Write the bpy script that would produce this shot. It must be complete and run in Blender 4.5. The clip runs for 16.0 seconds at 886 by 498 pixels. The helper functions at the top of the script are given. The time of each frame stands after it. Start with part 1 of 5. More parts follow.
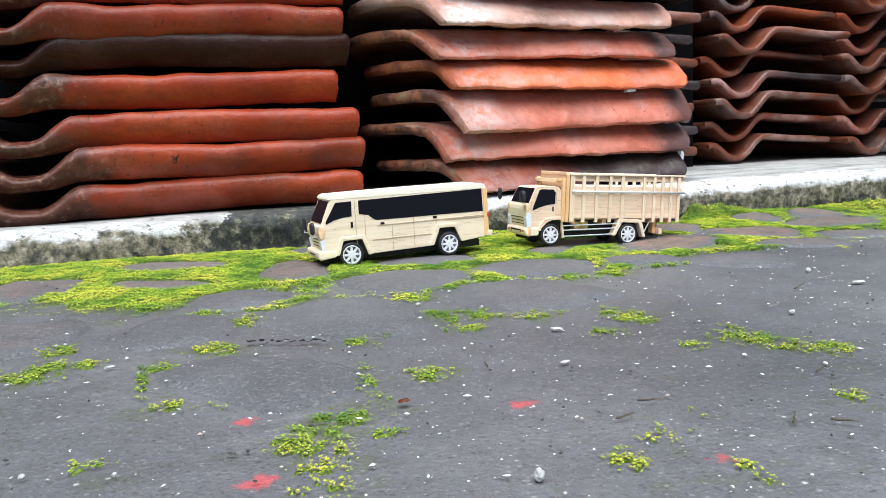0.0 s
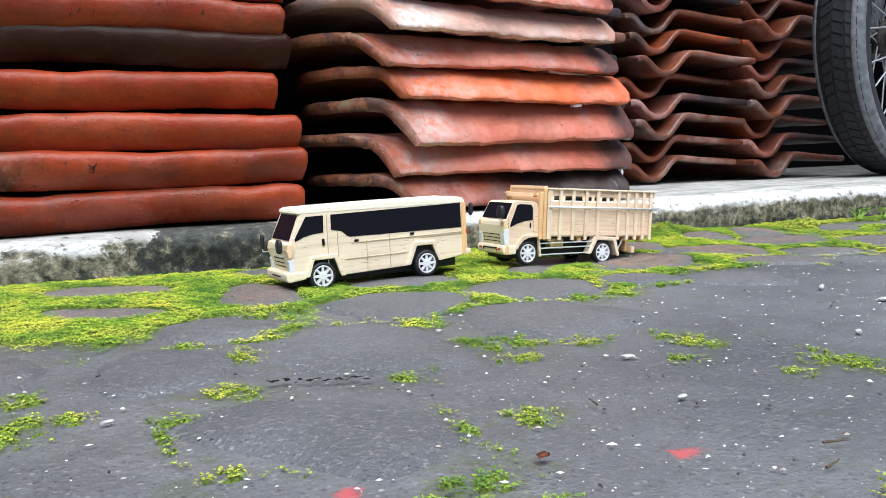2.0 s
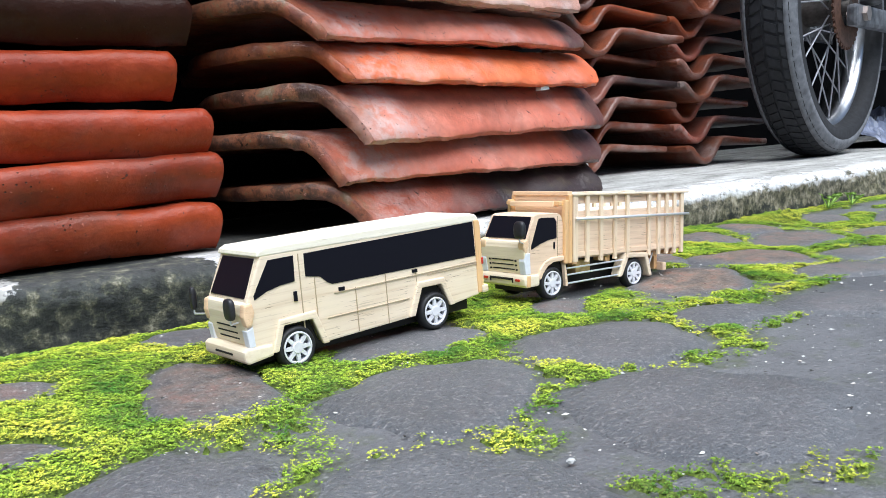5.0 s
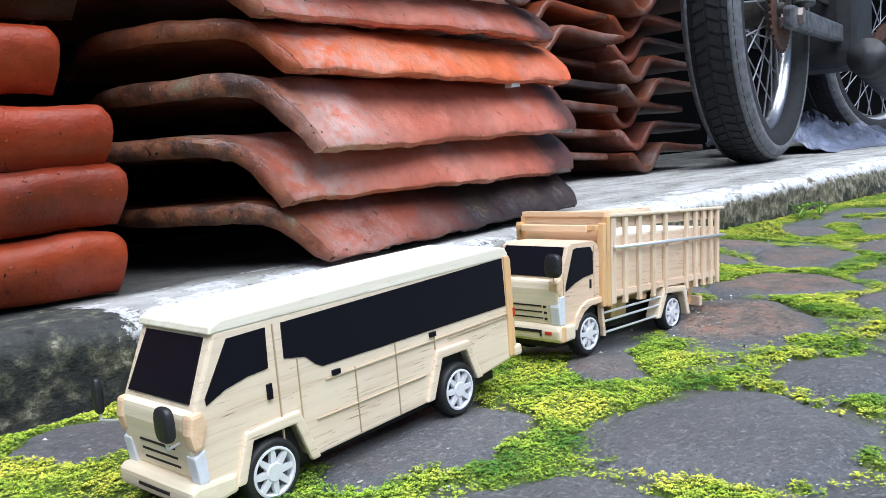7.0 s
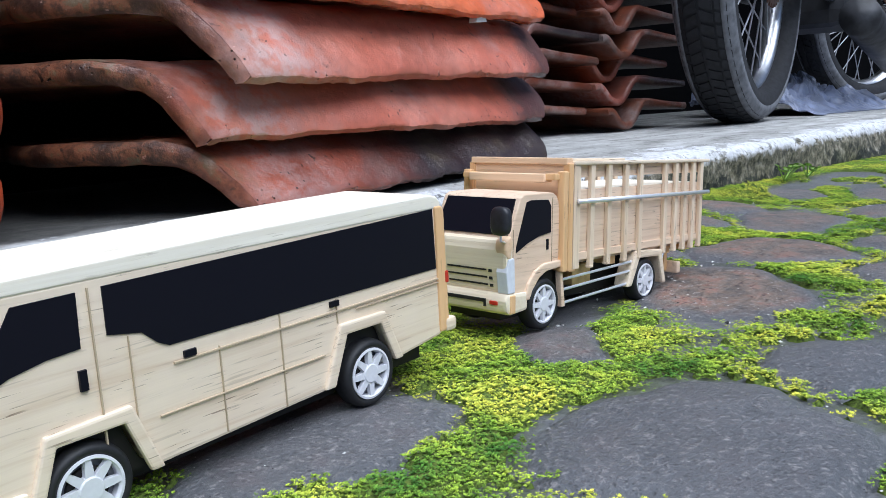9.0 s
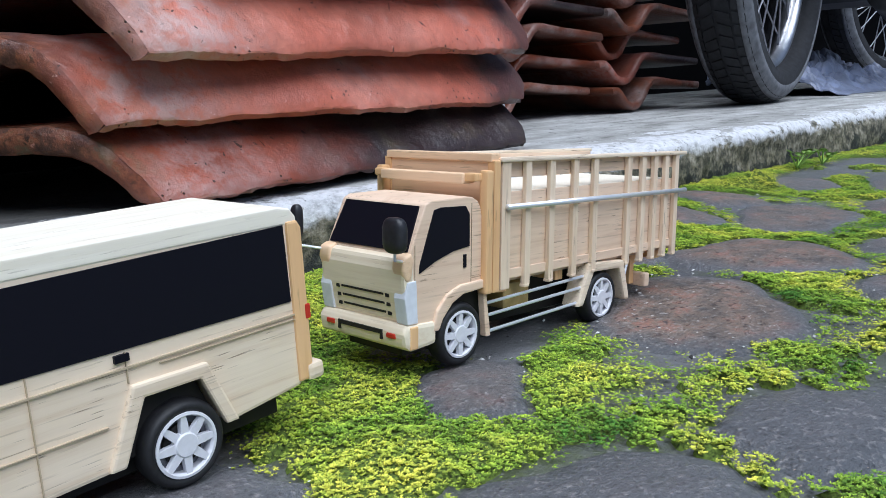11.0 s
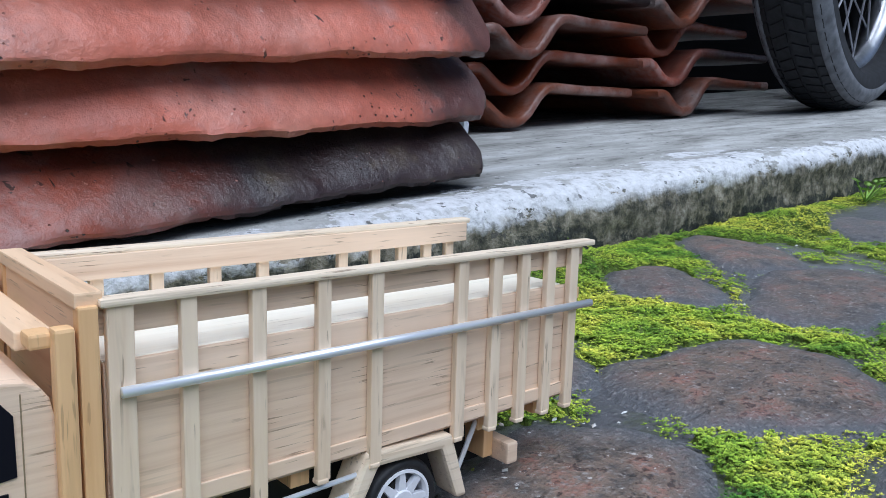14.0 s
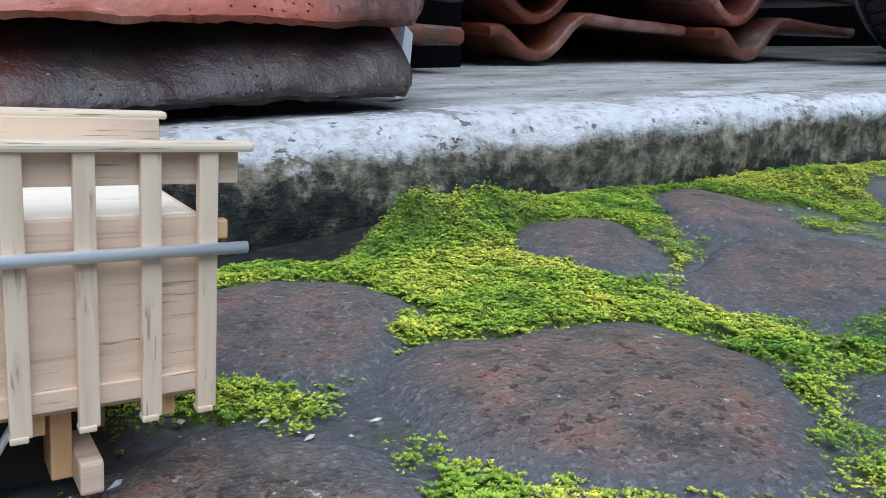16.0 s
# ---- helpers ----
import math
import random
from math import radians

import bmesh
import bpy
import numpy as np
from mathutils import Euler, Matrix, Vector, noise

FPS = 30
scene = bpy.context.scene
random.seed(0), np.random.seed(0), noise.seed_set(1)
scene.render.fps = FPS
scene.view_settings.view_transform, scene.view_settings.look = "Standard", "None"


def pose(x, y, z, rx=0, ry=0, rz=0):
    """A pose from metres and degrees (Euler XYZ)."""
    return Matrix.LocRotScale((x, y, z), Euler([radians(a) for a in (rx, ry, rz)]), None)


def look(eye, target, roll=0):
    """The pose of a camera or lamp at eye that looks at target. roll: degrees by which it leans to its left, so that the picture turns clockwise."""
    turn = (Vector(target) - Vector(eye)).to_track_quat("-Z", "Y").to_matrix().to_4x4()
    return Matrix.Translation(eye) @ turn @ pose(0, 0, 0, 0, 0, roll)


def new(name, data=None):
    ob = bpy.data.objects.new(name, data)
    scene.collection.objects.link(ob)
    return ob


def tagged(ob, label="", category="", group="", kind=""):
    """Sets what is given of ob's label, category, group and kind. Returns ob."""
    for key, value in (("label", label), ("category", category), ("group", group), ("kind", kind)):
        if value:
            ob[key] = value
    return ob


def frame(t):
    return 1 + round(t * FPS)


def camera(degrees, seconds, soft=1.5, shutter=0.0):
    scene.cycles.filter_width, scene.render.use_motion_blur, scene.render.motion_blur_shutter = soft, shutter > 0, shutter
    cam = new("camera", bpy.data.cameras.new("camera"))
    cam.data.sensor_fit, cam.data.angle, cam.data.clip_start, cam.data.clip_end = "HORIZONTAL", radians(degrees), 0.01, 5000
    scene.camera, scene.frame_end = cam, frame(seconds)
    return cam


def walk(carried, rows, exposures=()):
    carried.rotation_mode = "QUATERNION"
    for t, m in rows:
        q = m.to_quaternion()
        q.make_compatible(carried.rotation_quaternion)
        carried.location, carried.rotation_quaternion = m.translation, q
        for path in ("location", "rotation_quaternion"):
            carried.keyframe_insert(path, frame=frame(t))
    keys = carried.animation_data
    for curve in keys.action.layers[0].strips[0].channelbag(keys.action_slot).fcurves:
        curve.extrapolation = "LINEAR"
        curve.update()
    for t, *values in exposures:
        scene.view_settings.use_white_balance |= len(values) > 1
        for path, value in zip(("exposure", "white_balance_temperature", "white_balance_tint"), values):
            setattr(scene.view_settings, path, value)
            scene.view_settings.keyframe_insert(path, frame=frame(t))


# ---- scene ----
cam = camera(56.6, 16.0, 0.4)
METRES, EYE, TILT, LEAN, TURN = 0.84, 0.084, 0.0, 5.06, -19.7
ROWS = [
    (0.0, 0.0, 0.0, 0.0, 0.37, -7.89, -2.64),
    (0.5, -0.0208, 0.0134, -0.0023, -1.49, -7.18, -2.86),
    (1.0, -0.0477, 0.0345, -0.0067, -4.14, -6.39, -2.9),
    (1.5, -0.075, 0.0607, -0.0116, -6.91, -5.74, -2.88),
    (2.0, -0.0919, 0.0789, -0.0188, -8.92, -5.68, -3.4),
    (2.5, -0.1087, 0.1203, -0.0218, -11.67, -5.91, -2.97),
    (3.0, -0.1176, 0.1532, -0.0138, -13.26, -5.86, -2.49),
    (3.5, -0.1282, 0.1947, -0.0092, -14.67, -5.97, -2.06),
    (4.0, -0.1347, 0.2285, -0.0135, -15.77, -5.85, -1.78),
    (6.5, -0.1503, 0.432, -0.017, -24.66, -5.05, -0.26),
    (7.0, -0.1465, 0.4652, -0.0139, -26.24, -4.88, -0.42),
    (7.5, -0.1388, 0.486, -0.0185, -27.17, -5.47, -0.85),
    (8.0, -0.1228, 0.5003, -0.0224, -27.54, -5.93, -1.66),
    (8.5, -0.1056, 0.5111, -0.0235, -27.44, -6.78, -1.98),
    (9.0, -0.0945, 0.5198, -0.0233, -27.46, -7.75, -1.99),
    (11.5, -0.0006, 0.5729, -0.0158, -25.22, -9.85, -2.51),
    (12.0, 0.0231, 0.5889, -0.0176, -24.55, -10.43, -2.93),
    (12.5, 0.0455, 0.6114, -0.0112, -24.16, -10.36, -3.04),
    (13.0, 0.0698, 0.6278, -0.0095, -23.85, -10.6, -3.44),
    (13.5, 0.098, 0.6484, -0.0003, -22.28, -10.64, -3.52),
    (14.0, 0.1287, 0.6583, 0.0071, -19.78, -10.49, -3.31),
    (14.5, 0.1715, 0.6751, 0.0072, -18.69, -11.52, -4.25),
    (15.0, 0.2005, 0.6913, 0.0005, -18.32, -12.79, -4.93),
    (15.5, 0.2275, 0.7064, -0.0082, -16.53, -13.91, -5.53),
    (16.0, 0.2475, 0.7157, -0.0095, -12.84, -14.44, -5.85),
]
walk(cam, [(t, pose(0, 0, EYE, TILT, LEAN, TURN) @ pose(METRES * x, METRES * y, METRES * z, 90 + pitch, roll, yaw)) for t, x, y, z, yaw, pitch, roll in ROWS],
     [(0.0, 0.82, 6150, 7), (4.0, 0.82, 6050, 7), (7.0, 0.58, 5800, 8), (9.0, 0.33, 5600, 9), (12.5, 0.08, 5550, 8), (14.0, 0.0, 5400, 8), (15.0, -0.15, 5400, 7), (16.0, -0.05, 5450, 7)])

# ---- world, sun, exposure ----
world = bpy.data.worlds.new("overcast_sky")
scene.world = world
world.use_nodes = True
wn = world.node_tree.nodes
sky = wn.new("ShaderNodeTexSky")
sky.sky_type = "NISHITA"
sky.sun_disc = False
sky.sun_elevation = radians(67)
sky.sun_rotation = radians(197)
sky.air_density, sky.dust_density, sky.ozone_density = 1.0, 1.5, 1.5
wn["Background"].inputs["Strength"].default_value = 0.05
world.node_tree.links.new(sky.outputs["Color"], wn["Background"].inputs["Color"])
sun = new("sun", bpy.data.lights.new("sun", "SUN"))
sun.data.energy, sun.data.angle, sun.data.color = 3.9, radians(70), (1.0, 0.985, 0.965)
sun.matrix_world = look((-0.03, -0.6, 2.95), (0.25, 0.6, 0.0))


# ---- materials ----
def material(name, rough=0.7, metal=0.0):
    m = bpy.data.materials.new(name)
    m.use_nodes = True
    b = m.node_tree.nodes["Principled BSDF"]
    b.inputs["Roughness"].default_value, b.inputs["Metallic"].default_value = rough, metal
    return m, m.node_tree.nodes, m.node_tree.links, b


def coords(n, l, scale, kind="Object"):
    c, mp = n.new("ShaderNodeTexCoord"), n.new("ShaderNodeMapping")
    mp.inputs["Scale"].default_value = scale
    l.new(c.outputs[kind], mp.inputs["Vector"])
    return mp.outputs["Vector"]


def noise_tex(n, l, vec, scale, detail=4.0, rough=0.55, dist=0.0):
    t = n.new("ShaderNodeTexNoise")
    t.inputs["Scale"].default_value, t.inputs["Detail"].default_value = scale, detail
    t.inputs["Roughness"].default_value, t.inputs["Distortion"].default_value = rough, dist
    l.new(vec, t.inputs["Vector"])
    return t.outputs["Fac"]


def ramp(n, l, fac, stops):
    r = n.new("ShaderNodeValToRGB")
    e = r.color_ramp.elements
    while len(e) < len(stops):
        e.new(0.5)
    for el, (p, c) in zip(e, stops):
        el.position, el.color = p, (*c, 1) if len(c) == 3 else c
    l.new(fac, r.inputs["Fac"])
    return r.outputs["Color"]


def mask(n, l, fac, lo, hi):
    r = n.new("ShaderNodeMapRange")
    r.inputs["From Min"].default_value, r.inputs["From Max"].default_value = lo, hi
    l.new(fac, r.inputs["Value"])
    return r.outputs["Result"]


def mix(n, l, fac, a, b, mode="MIX"):
    m = n.new("ShaderNodeMix")
    m.data_type, m.blend_type = "RGBA", mode
    for sock, v in ((0, fac), (6, a), (7, b)):
        if isinstance(v, (int, float)):
            m.inputs[sock].default_value = v
        elif isinstance(v, tuple):
            m.inputs[sock].default_value = (*v, 1)
        else:
            l.new(v, m.inputs[sock])
    return m.outputs[2]


def times(n, l, a, b, op="MULTIPLY"):
    m = n.new("ShaderNodeMath")
    m.operation = op
    for i, v in enumerate((a, b)):
        if isinstance(v, (int, float)):
            m.inputs[i].default_value = v
        else:
            l.new(v, m.inputs[i])
    return m.outputs[0]


def bump(n, l, b, height, strength, distance):
    k = n.new("ShaderNodeBump")
    k.inputs["Strength"].default_value, k.inputs["Distance"].default_value = strength, distance
    l.new(height, k.inputs["Height"])
    l.new(k.outputs["Normal"], b.inputs["Normal"])


def height_above(n, l):
    """World z of the shaded point."""
    g, s = n.new("ShaderNodeNewGeometry"), n.new("ShaderNodeSeparateXYZ")
    l.new(g.outputs["Position"], s.inputs["Vector"])
    return s.outputs["Z"]


def facing_up(n, l):
    g, s = n.new("ShaderNodeNewGeometry"), n.new("ShaderNodeSeparateXYZ")
    l.new(g.outputs["Normal"], s.inputs["Vector"])
    return s.outputs["Z"]


def plain(name, color, rough=0.5, metal=0.0, grain=0.0, scale=300.0):
    m, n, l, b = material(name, rough, metal)
    if grain:
        f = noise_tex(n, l, coords(n, l, (1, 1, 1)), scale, 3)
        dark = tuple(c * (1 - grain) for c in color)
        light = tuple(min(1, c * (1 + grain)) for c in color)
        l.new(ramp(n, l, f, [(0.3, dark), (0.7, light)]), b.inputs["Base Color"])
        bump(n, l, b, f, 0.25, 0.0003)
    else:
        b.inputs["Base Color"].default_value = (*color, 1)
    return m


def clay(name, deep, mid, pale, soot, lime, grime=0.0, tip=0.0, tip_from=0.292, tip_to=0.305, trough=0.0):
    """Fired clay: mottled red with sooty, mossy and lime-washed patches; each tile differs. grime: weathering over the
    cut end; tip: grime and painted overhang shade on the other end.
    """
    m, n, l, b = material(name, 0.33)
    info = n.new("ShaderNodeObjectInfo")
    vec = coords(n, l, (1, 1, 1))
    shift = n.new("ShaderNodeVectorMath")
    shift.operation = "ADD"
    l.new(vec, shift.inputs[0])
    l.new(times(n, l, info.outputs["Random"], 37.0), shift.inputs[1])
    v = shift.outputs[0]
    big, fine = noise_tex(n, l, v, 9, 5, 0.6, 0.4), noise_tex(n, l, v, 130, 6, 0.65)
    col = ramp(n, l, big, [(0.28, deep), (0.5, mid), (0.74, pale)])
    col = mix(n, l, times(n, l, mask(n, l, fine, 0.38, 0.72), 0.5), col, tuple(c * 0.5 for c in mid))
    tone = ramp(n, l, info.outputs["Random"], [(0.0, (0.6, 0.55, 0.55)), (0.35, (0.95, 0.92, 0.88)), (0.7, (1.08, 0.98, 0.9)), (1.0, (0.8, 0.76, 0.76))])
    col = mix(n, l, 1.0, col, tone, "MULTIPLY")
    s = mask(n, l, noise_tex(n, l, v, 11, 9, 0.7, 0.3), 0.5, 0.64)
    col = mix(n, l, times(n, l, s, soot), col, (0.05, 0.036, 0.03))
    rough_patch = noise_tex(n, l, v, 30, 8, 0.7)
    w = times(n, l, mask(n, l, noise_tex(n, l, v, 7, 4, 0.6, 0.4), 0.46, 0.6), mask(n, l, rough_patch, 0.42, 0.6))
    col = mix(n, l, times(n, l, w, lime), col, (0.6, 0.55, 0.54))
    if grime:
        sx = n.new("ShaderNodeSeparateXYZ")
        l.new(vec, sx.inputs["Vector"])
        end = mask(n, l, times(n, l, sx.outputs["X"], times(n, l, rough_patch, 0.07), "ADD"), 0.055, 0.012)
        dirt = ramp(n, l, noise_tex(n, l, v, 42, 8, 0.74), [(0.4, (0.014, 0.011, 0.009)), (0.48, (0.07, 0.04, 0.024)), (0.54, (0.24, 0.09, 0.045)), (0.6, (0.13, 0.11, 0.06)), (0.72, (0.34, 0.27, 0.2))])
        col = mix(n, l, times(n, l, end, grime), col, dirt)
        far = mask(n, l, times(n, l, sx.outputs["X"], times(n, l, rough_patch, 0.05), "ADD"), tip_from, tip_to)
        col = mix(n, l, times(n, l, far, tip), col, ramp(n, l, rough_patch, [(0.4, (0.011, 0.011, 0.014)), (0.55, (0.026, 0.025, 0.027)), (0.7, (0.07, 0.06, 0.04))]))
        bloom = times(n, l, mask(n, l, times(n, l, sx.outputs["X"], times(n, l, rough_patch, 0.06), "ADD"), 0.1, 0.06), mask(n, l, times(n, l, sx.outputs["X"], times(n, l, big, 0.03), "ADD"), 0.012, 0.03))
        col = mix(n, l, times(n, l, times(n, l, bloom, mask(n, l, fine, 0.4, 0.58)), lime), col, (0.74, 0.66, 0.64))
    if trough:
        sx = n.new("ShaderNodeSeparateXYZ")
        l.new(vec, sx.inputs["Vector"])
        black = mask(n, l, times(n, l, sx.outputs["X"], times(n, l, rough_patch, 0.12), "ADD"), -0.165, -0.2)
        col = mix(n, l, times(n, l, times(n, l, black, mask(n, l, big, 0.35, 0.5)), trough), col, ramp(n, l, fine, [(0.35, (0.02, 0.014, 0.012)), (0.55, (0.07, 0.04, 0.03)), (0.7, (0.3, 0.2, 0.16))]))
    pits = n.new("ShaderNodeTexVoronoi")
    pits.inputs["Scale"].default_value = 290
    l.new(v, pits.inputs["Vector"])
    hole = mask(n, l, pits.outputs["Distance"], 0.2, 0.1)
    hole = times(n, l, hole, mask(n, l, noise_tex(n, l, v, 22, 3), 0.57, 0.62))
    col = mix(n, l, hole, col, (0.03, 0.02, 0.016))
    fleck = times(n, l, mask(n, l, noise_tex(n, l, v, 190, 3, 0.6, 0.5), 0.67, 0.7), mask(n, l, noise_tex(n, l, v, 14, 3), 0.42, 0.55))
    col = mix(n, l, times(n, l, fleck, 0.85), col, (0.03, 0.02, 0.016))
    bend = n.new("ShaderNodeVectorMath")
    bend.operation = "MULTIPLY"
    l.new(v, bend.inputs[0])
    bend.inputs[1].default_value = (210, 75, 75)
    scratch = times(n, l, mask(n, l, noise_tex(n, l, bend.outputs[0], 1.0, 2, 0.5, 1.6), 0.7, 0.72), mask(n, l, noise_tex(n, l, v, 17, 3), 0.5, 0.58))
    col = mix(n, l, scratch, col, (0.012, 0.008, 0.007))
    pale_crumb = mask(n, l, noise_tex(n, l, v, 260, 3, 0.6), 0.7, 0.73)
    col = mix(n, l, times(n, l, pale_crumb, 0.5), col, tuple(min(0.8, c * 1.1 + 0.12) for c in pale))
    l.new(col, b.inputs["Base Color"])
    h = times(n, l, times(n, l, fine, rough_patch, "ADD"), times(n, l, hole, -0.8), "ADD")
    bump(n, l, b, h, 0.8, 0.0013)
    return m


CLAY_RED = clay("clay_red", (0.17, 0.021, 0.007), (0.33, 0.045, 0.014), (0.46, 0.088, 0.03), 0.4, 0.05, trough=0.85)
CLAY_RED.node_tree.nodes["Principled BSDF"].inputs["Specular IOR Level"].default_value = 0.3
CLAY_PINK = clay("clay_weathered", (0.44, 0.115, 0.075), (0.62, 0.19, 0.13), (0.7, 0.33, 0.26), 0.2, 0.36, 0.9, 0.8, 0.275, 0.3)
CLAY_SOOT = clay("clay_burnt", (0.015, 0.007, 0.005), (0.035, 0.012, 0.008), (0.07, 0.026, 0.016), 0.8, 0.0)
CLAY_SOOT.node_tree.nodes["Principled BSDF"].inputs["Specular IOR Level"].default_value = 0.15
CLAY_PALE = clay("clay_limewashed", (0.5, 0.2, 0.14), (0.66, 0.4, 0.33), (0.74, 0.62, 0.58), 0.4, 1.0, 0.5)
CLAY_ORANGE = clay("clay_orange", (0.46, 0.09, 0.03), (0.7, 0.165, 0.06), (0.72, 0.28, 0.15), 0.15, 0.3, 0.75)
# Wide dark tip: grime plus the shade of the tile overhanging it.
CLAY_DARK = clay("clay_dark_end", (0.2, 0.05, 0.03), (0.4, 0.105, 0.062), (0.5, 0.19, 0.13), 0.4, 0.2, 0.85, 0.95, 0.06, 0.17)
CLAY_RUST = clay("clay_rust", (0.1, 0.024, 0.011), (0.25, 0.058, 0.022), (0.36, 0.105, 0.045), 0.85, 0.2)
CLAY_DULL = clay("clay_dull", (0.075, 0.026, 0.016), (0.2, 0.06, 0.03), (0.31, 0.11, 0.06), 0.8, 0.25)


def concrete_material():
    """Old cement step: whitewashed worn nose, beige face blotched with black algae towards the ground."""
    m, n, l, b = material("old_cement", 0.85)
    v = coords(n, l, (1, 1, 1))
    g, sp = n.new("ShaderNodeNewGeometry"), n.new("ShaderNodeSeparateXYZ")
    l.new(g.outputs["Position"], sp.inputs["Vector"])
    y, z = sp.outputs["Y"], sp.outputs["Z"]
    big, mid, fine = noise_tex(n, l, v, 7, 6, 0.6), noise_tex(n, l, v, 38, 6, 0.66), noise_tex(n, l, v, 170, 5, 0.7)
    # trodden top, streaked along the step
    streak = noise_tex(n, l, coords(n, l, (13, 34, 34)), 1.0, 9, 0.66, 0.25)
    col = ramp(n, l, streak, [(0.32, (0.16, 0.16, 0.15)), (0.43, (0.33, 0.325, 0.31)), (0.55, (0.46, 0.455, 0.44)), (0.7, (0.62, 0.62, 0.62))])
    col = mix(n, l, times(n, l, mask(n, l, fine, 0.5, 0.7), 0.3), col, (0.14, 0.135, 0.12))
    # whitewash left along the nose, torn and pitted
    inland = times(n, l, y, times(n, l, big, -0.14), "ADD")
    strip = mask(n, l, inland, 0.765, 0.7)
    chips = noise_tex(n, l, coords(n, l, (34, 52, 58)), 1.0, 9, 0.72, 0.2)
    drop = mask(n, l, times(n, l, z, times(n, l, noise_tex(n, l, v, 26, 6, 0.72), 0.03), "ADD"), 0.0205, 0.0255)
    wash = times(n, l, mask(n, l, times(n, l, chips, times(n, l, times(n, l, strip, 0.26), times(n, l, mask(n, l, sp.outputs["X"], 0.16, 0.1), -0.06), "ADD"), "ADD"), 0.665, 0.695), mask(n, l, strip, 0.0, 0.25))
    white = ramp(n, l, fine, [(0.33, (0.4, 0.4, 0.41)), (0.48, (0.66, 0.66, 0.68)), (0.68, (0.8, 0.8, 0.83))])
    # rear of the top painted dark for the shade among the stacks
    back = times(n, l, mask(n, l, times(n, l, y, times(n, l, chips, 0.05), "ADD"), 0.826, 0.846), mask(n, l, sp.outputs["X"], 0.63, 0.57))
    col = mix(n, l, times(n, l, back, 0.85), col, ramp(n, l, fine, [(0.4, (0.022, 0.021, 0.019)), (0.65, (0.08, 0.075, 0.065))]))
    # bare face: crumbly beige cement with black-green patches
    grain = noise_tex(n, l, v, 95, 6, 0.7)
    bare = ramp(n, l, grain, [(0.36, (0.025, 0.025, 0.02)), (0.45, (0.085, 0.08, 0.055)), (0.53, (0.18, 0.16, 0.115)), (0.61, (0.3, 0.27, 0.21)), (0.72, (0.5, 0.47, 0.41))])
    col = mix(n, l, mask(n, l, times(n, l, z, times(n, l, mid, 0.02), "ADD"), 0.0255, 0.0215), col, bare)
    col = mix(n, l, times(n, l, times(n, l, wash, drop), 0.92), col, white)
    pit = mask(n, l, noise_tex(n, l, v, 130, 4, 0.6), 0.635, 0.665)
    col = mix(n, l, times(n, l, pit, 0.8), col, (0.06, 0.06, 0.055))
    wet = times(n, l, z, times(n, l, noise_tex(n, l, v, 21, 8, 0.72), 0.1), "ADD")
    shady = times(n, l, mask(n, l, sp.outputs["X"], 0.66, 0.52), mask(n, l, sp.outputs["X"], 0.37, 0.42))
    left = times(n, l, mask(n, l, sp.outputs["X"], 0.19, 0.15), mask(n, l, sp.outputs["X"], 0.03, 0.075))
    algae = mask(n, l, times(n, l, times(n, l, wet, times(n, l, shady, -0.014), "ADD"), times(n, l, left, -0.05), "ADD"), 0.0375, 0.0345)
    dark = ramp(n, l, grain, [(0.4, (0.009, 0.011, 0.011)), (0.52, (0.026, 0.03, 0.025)), (0.6, (0.085, 0.085, 0.055)), (0.7, (0.32, 0.3, 0.22))])
    col = mix(n, l, times(n, l, algae, 0.94), col, dark)
    l.new(col, b.inputs["Base Color"])
    bump(n, l, b, times(n, l, times(n, l, chips, grain, "ADD"), times(n, l, fine, 0.5), "ADD"), 0.9, 0.003)
    return m


def speckle(n, l, v, col, scale):
    """Dark pits and pale crystals, a dot in some of the cells."""
    t, sp = n.new("ShaderNodeTexVoronoi"), n.new("ShaderNodeSeparateColor")
    t.inputs["Scale"].default_value = scale
    l.new(v, t.inputs["Vector"])
    l.new(t.outputs["Color"], sp.inputs["Color"])
    dot = mask(n, l, t.outputs["Distance"], 0.4, 0.2)
    col = mix(n, l, times(n, l, times(n, l, dot, mask(n, l, sp.outputs["Red"], 0.62, 0.72)), 0.5), col, (0.028, 0.027, 0.03))
    return mix(n, l, times(n, l, times(n, l, dot, mask(n, l, sp.outputs["Green"], 0.84, 0.9)), 0.35), col, (0.42, 0.41, 0.4))


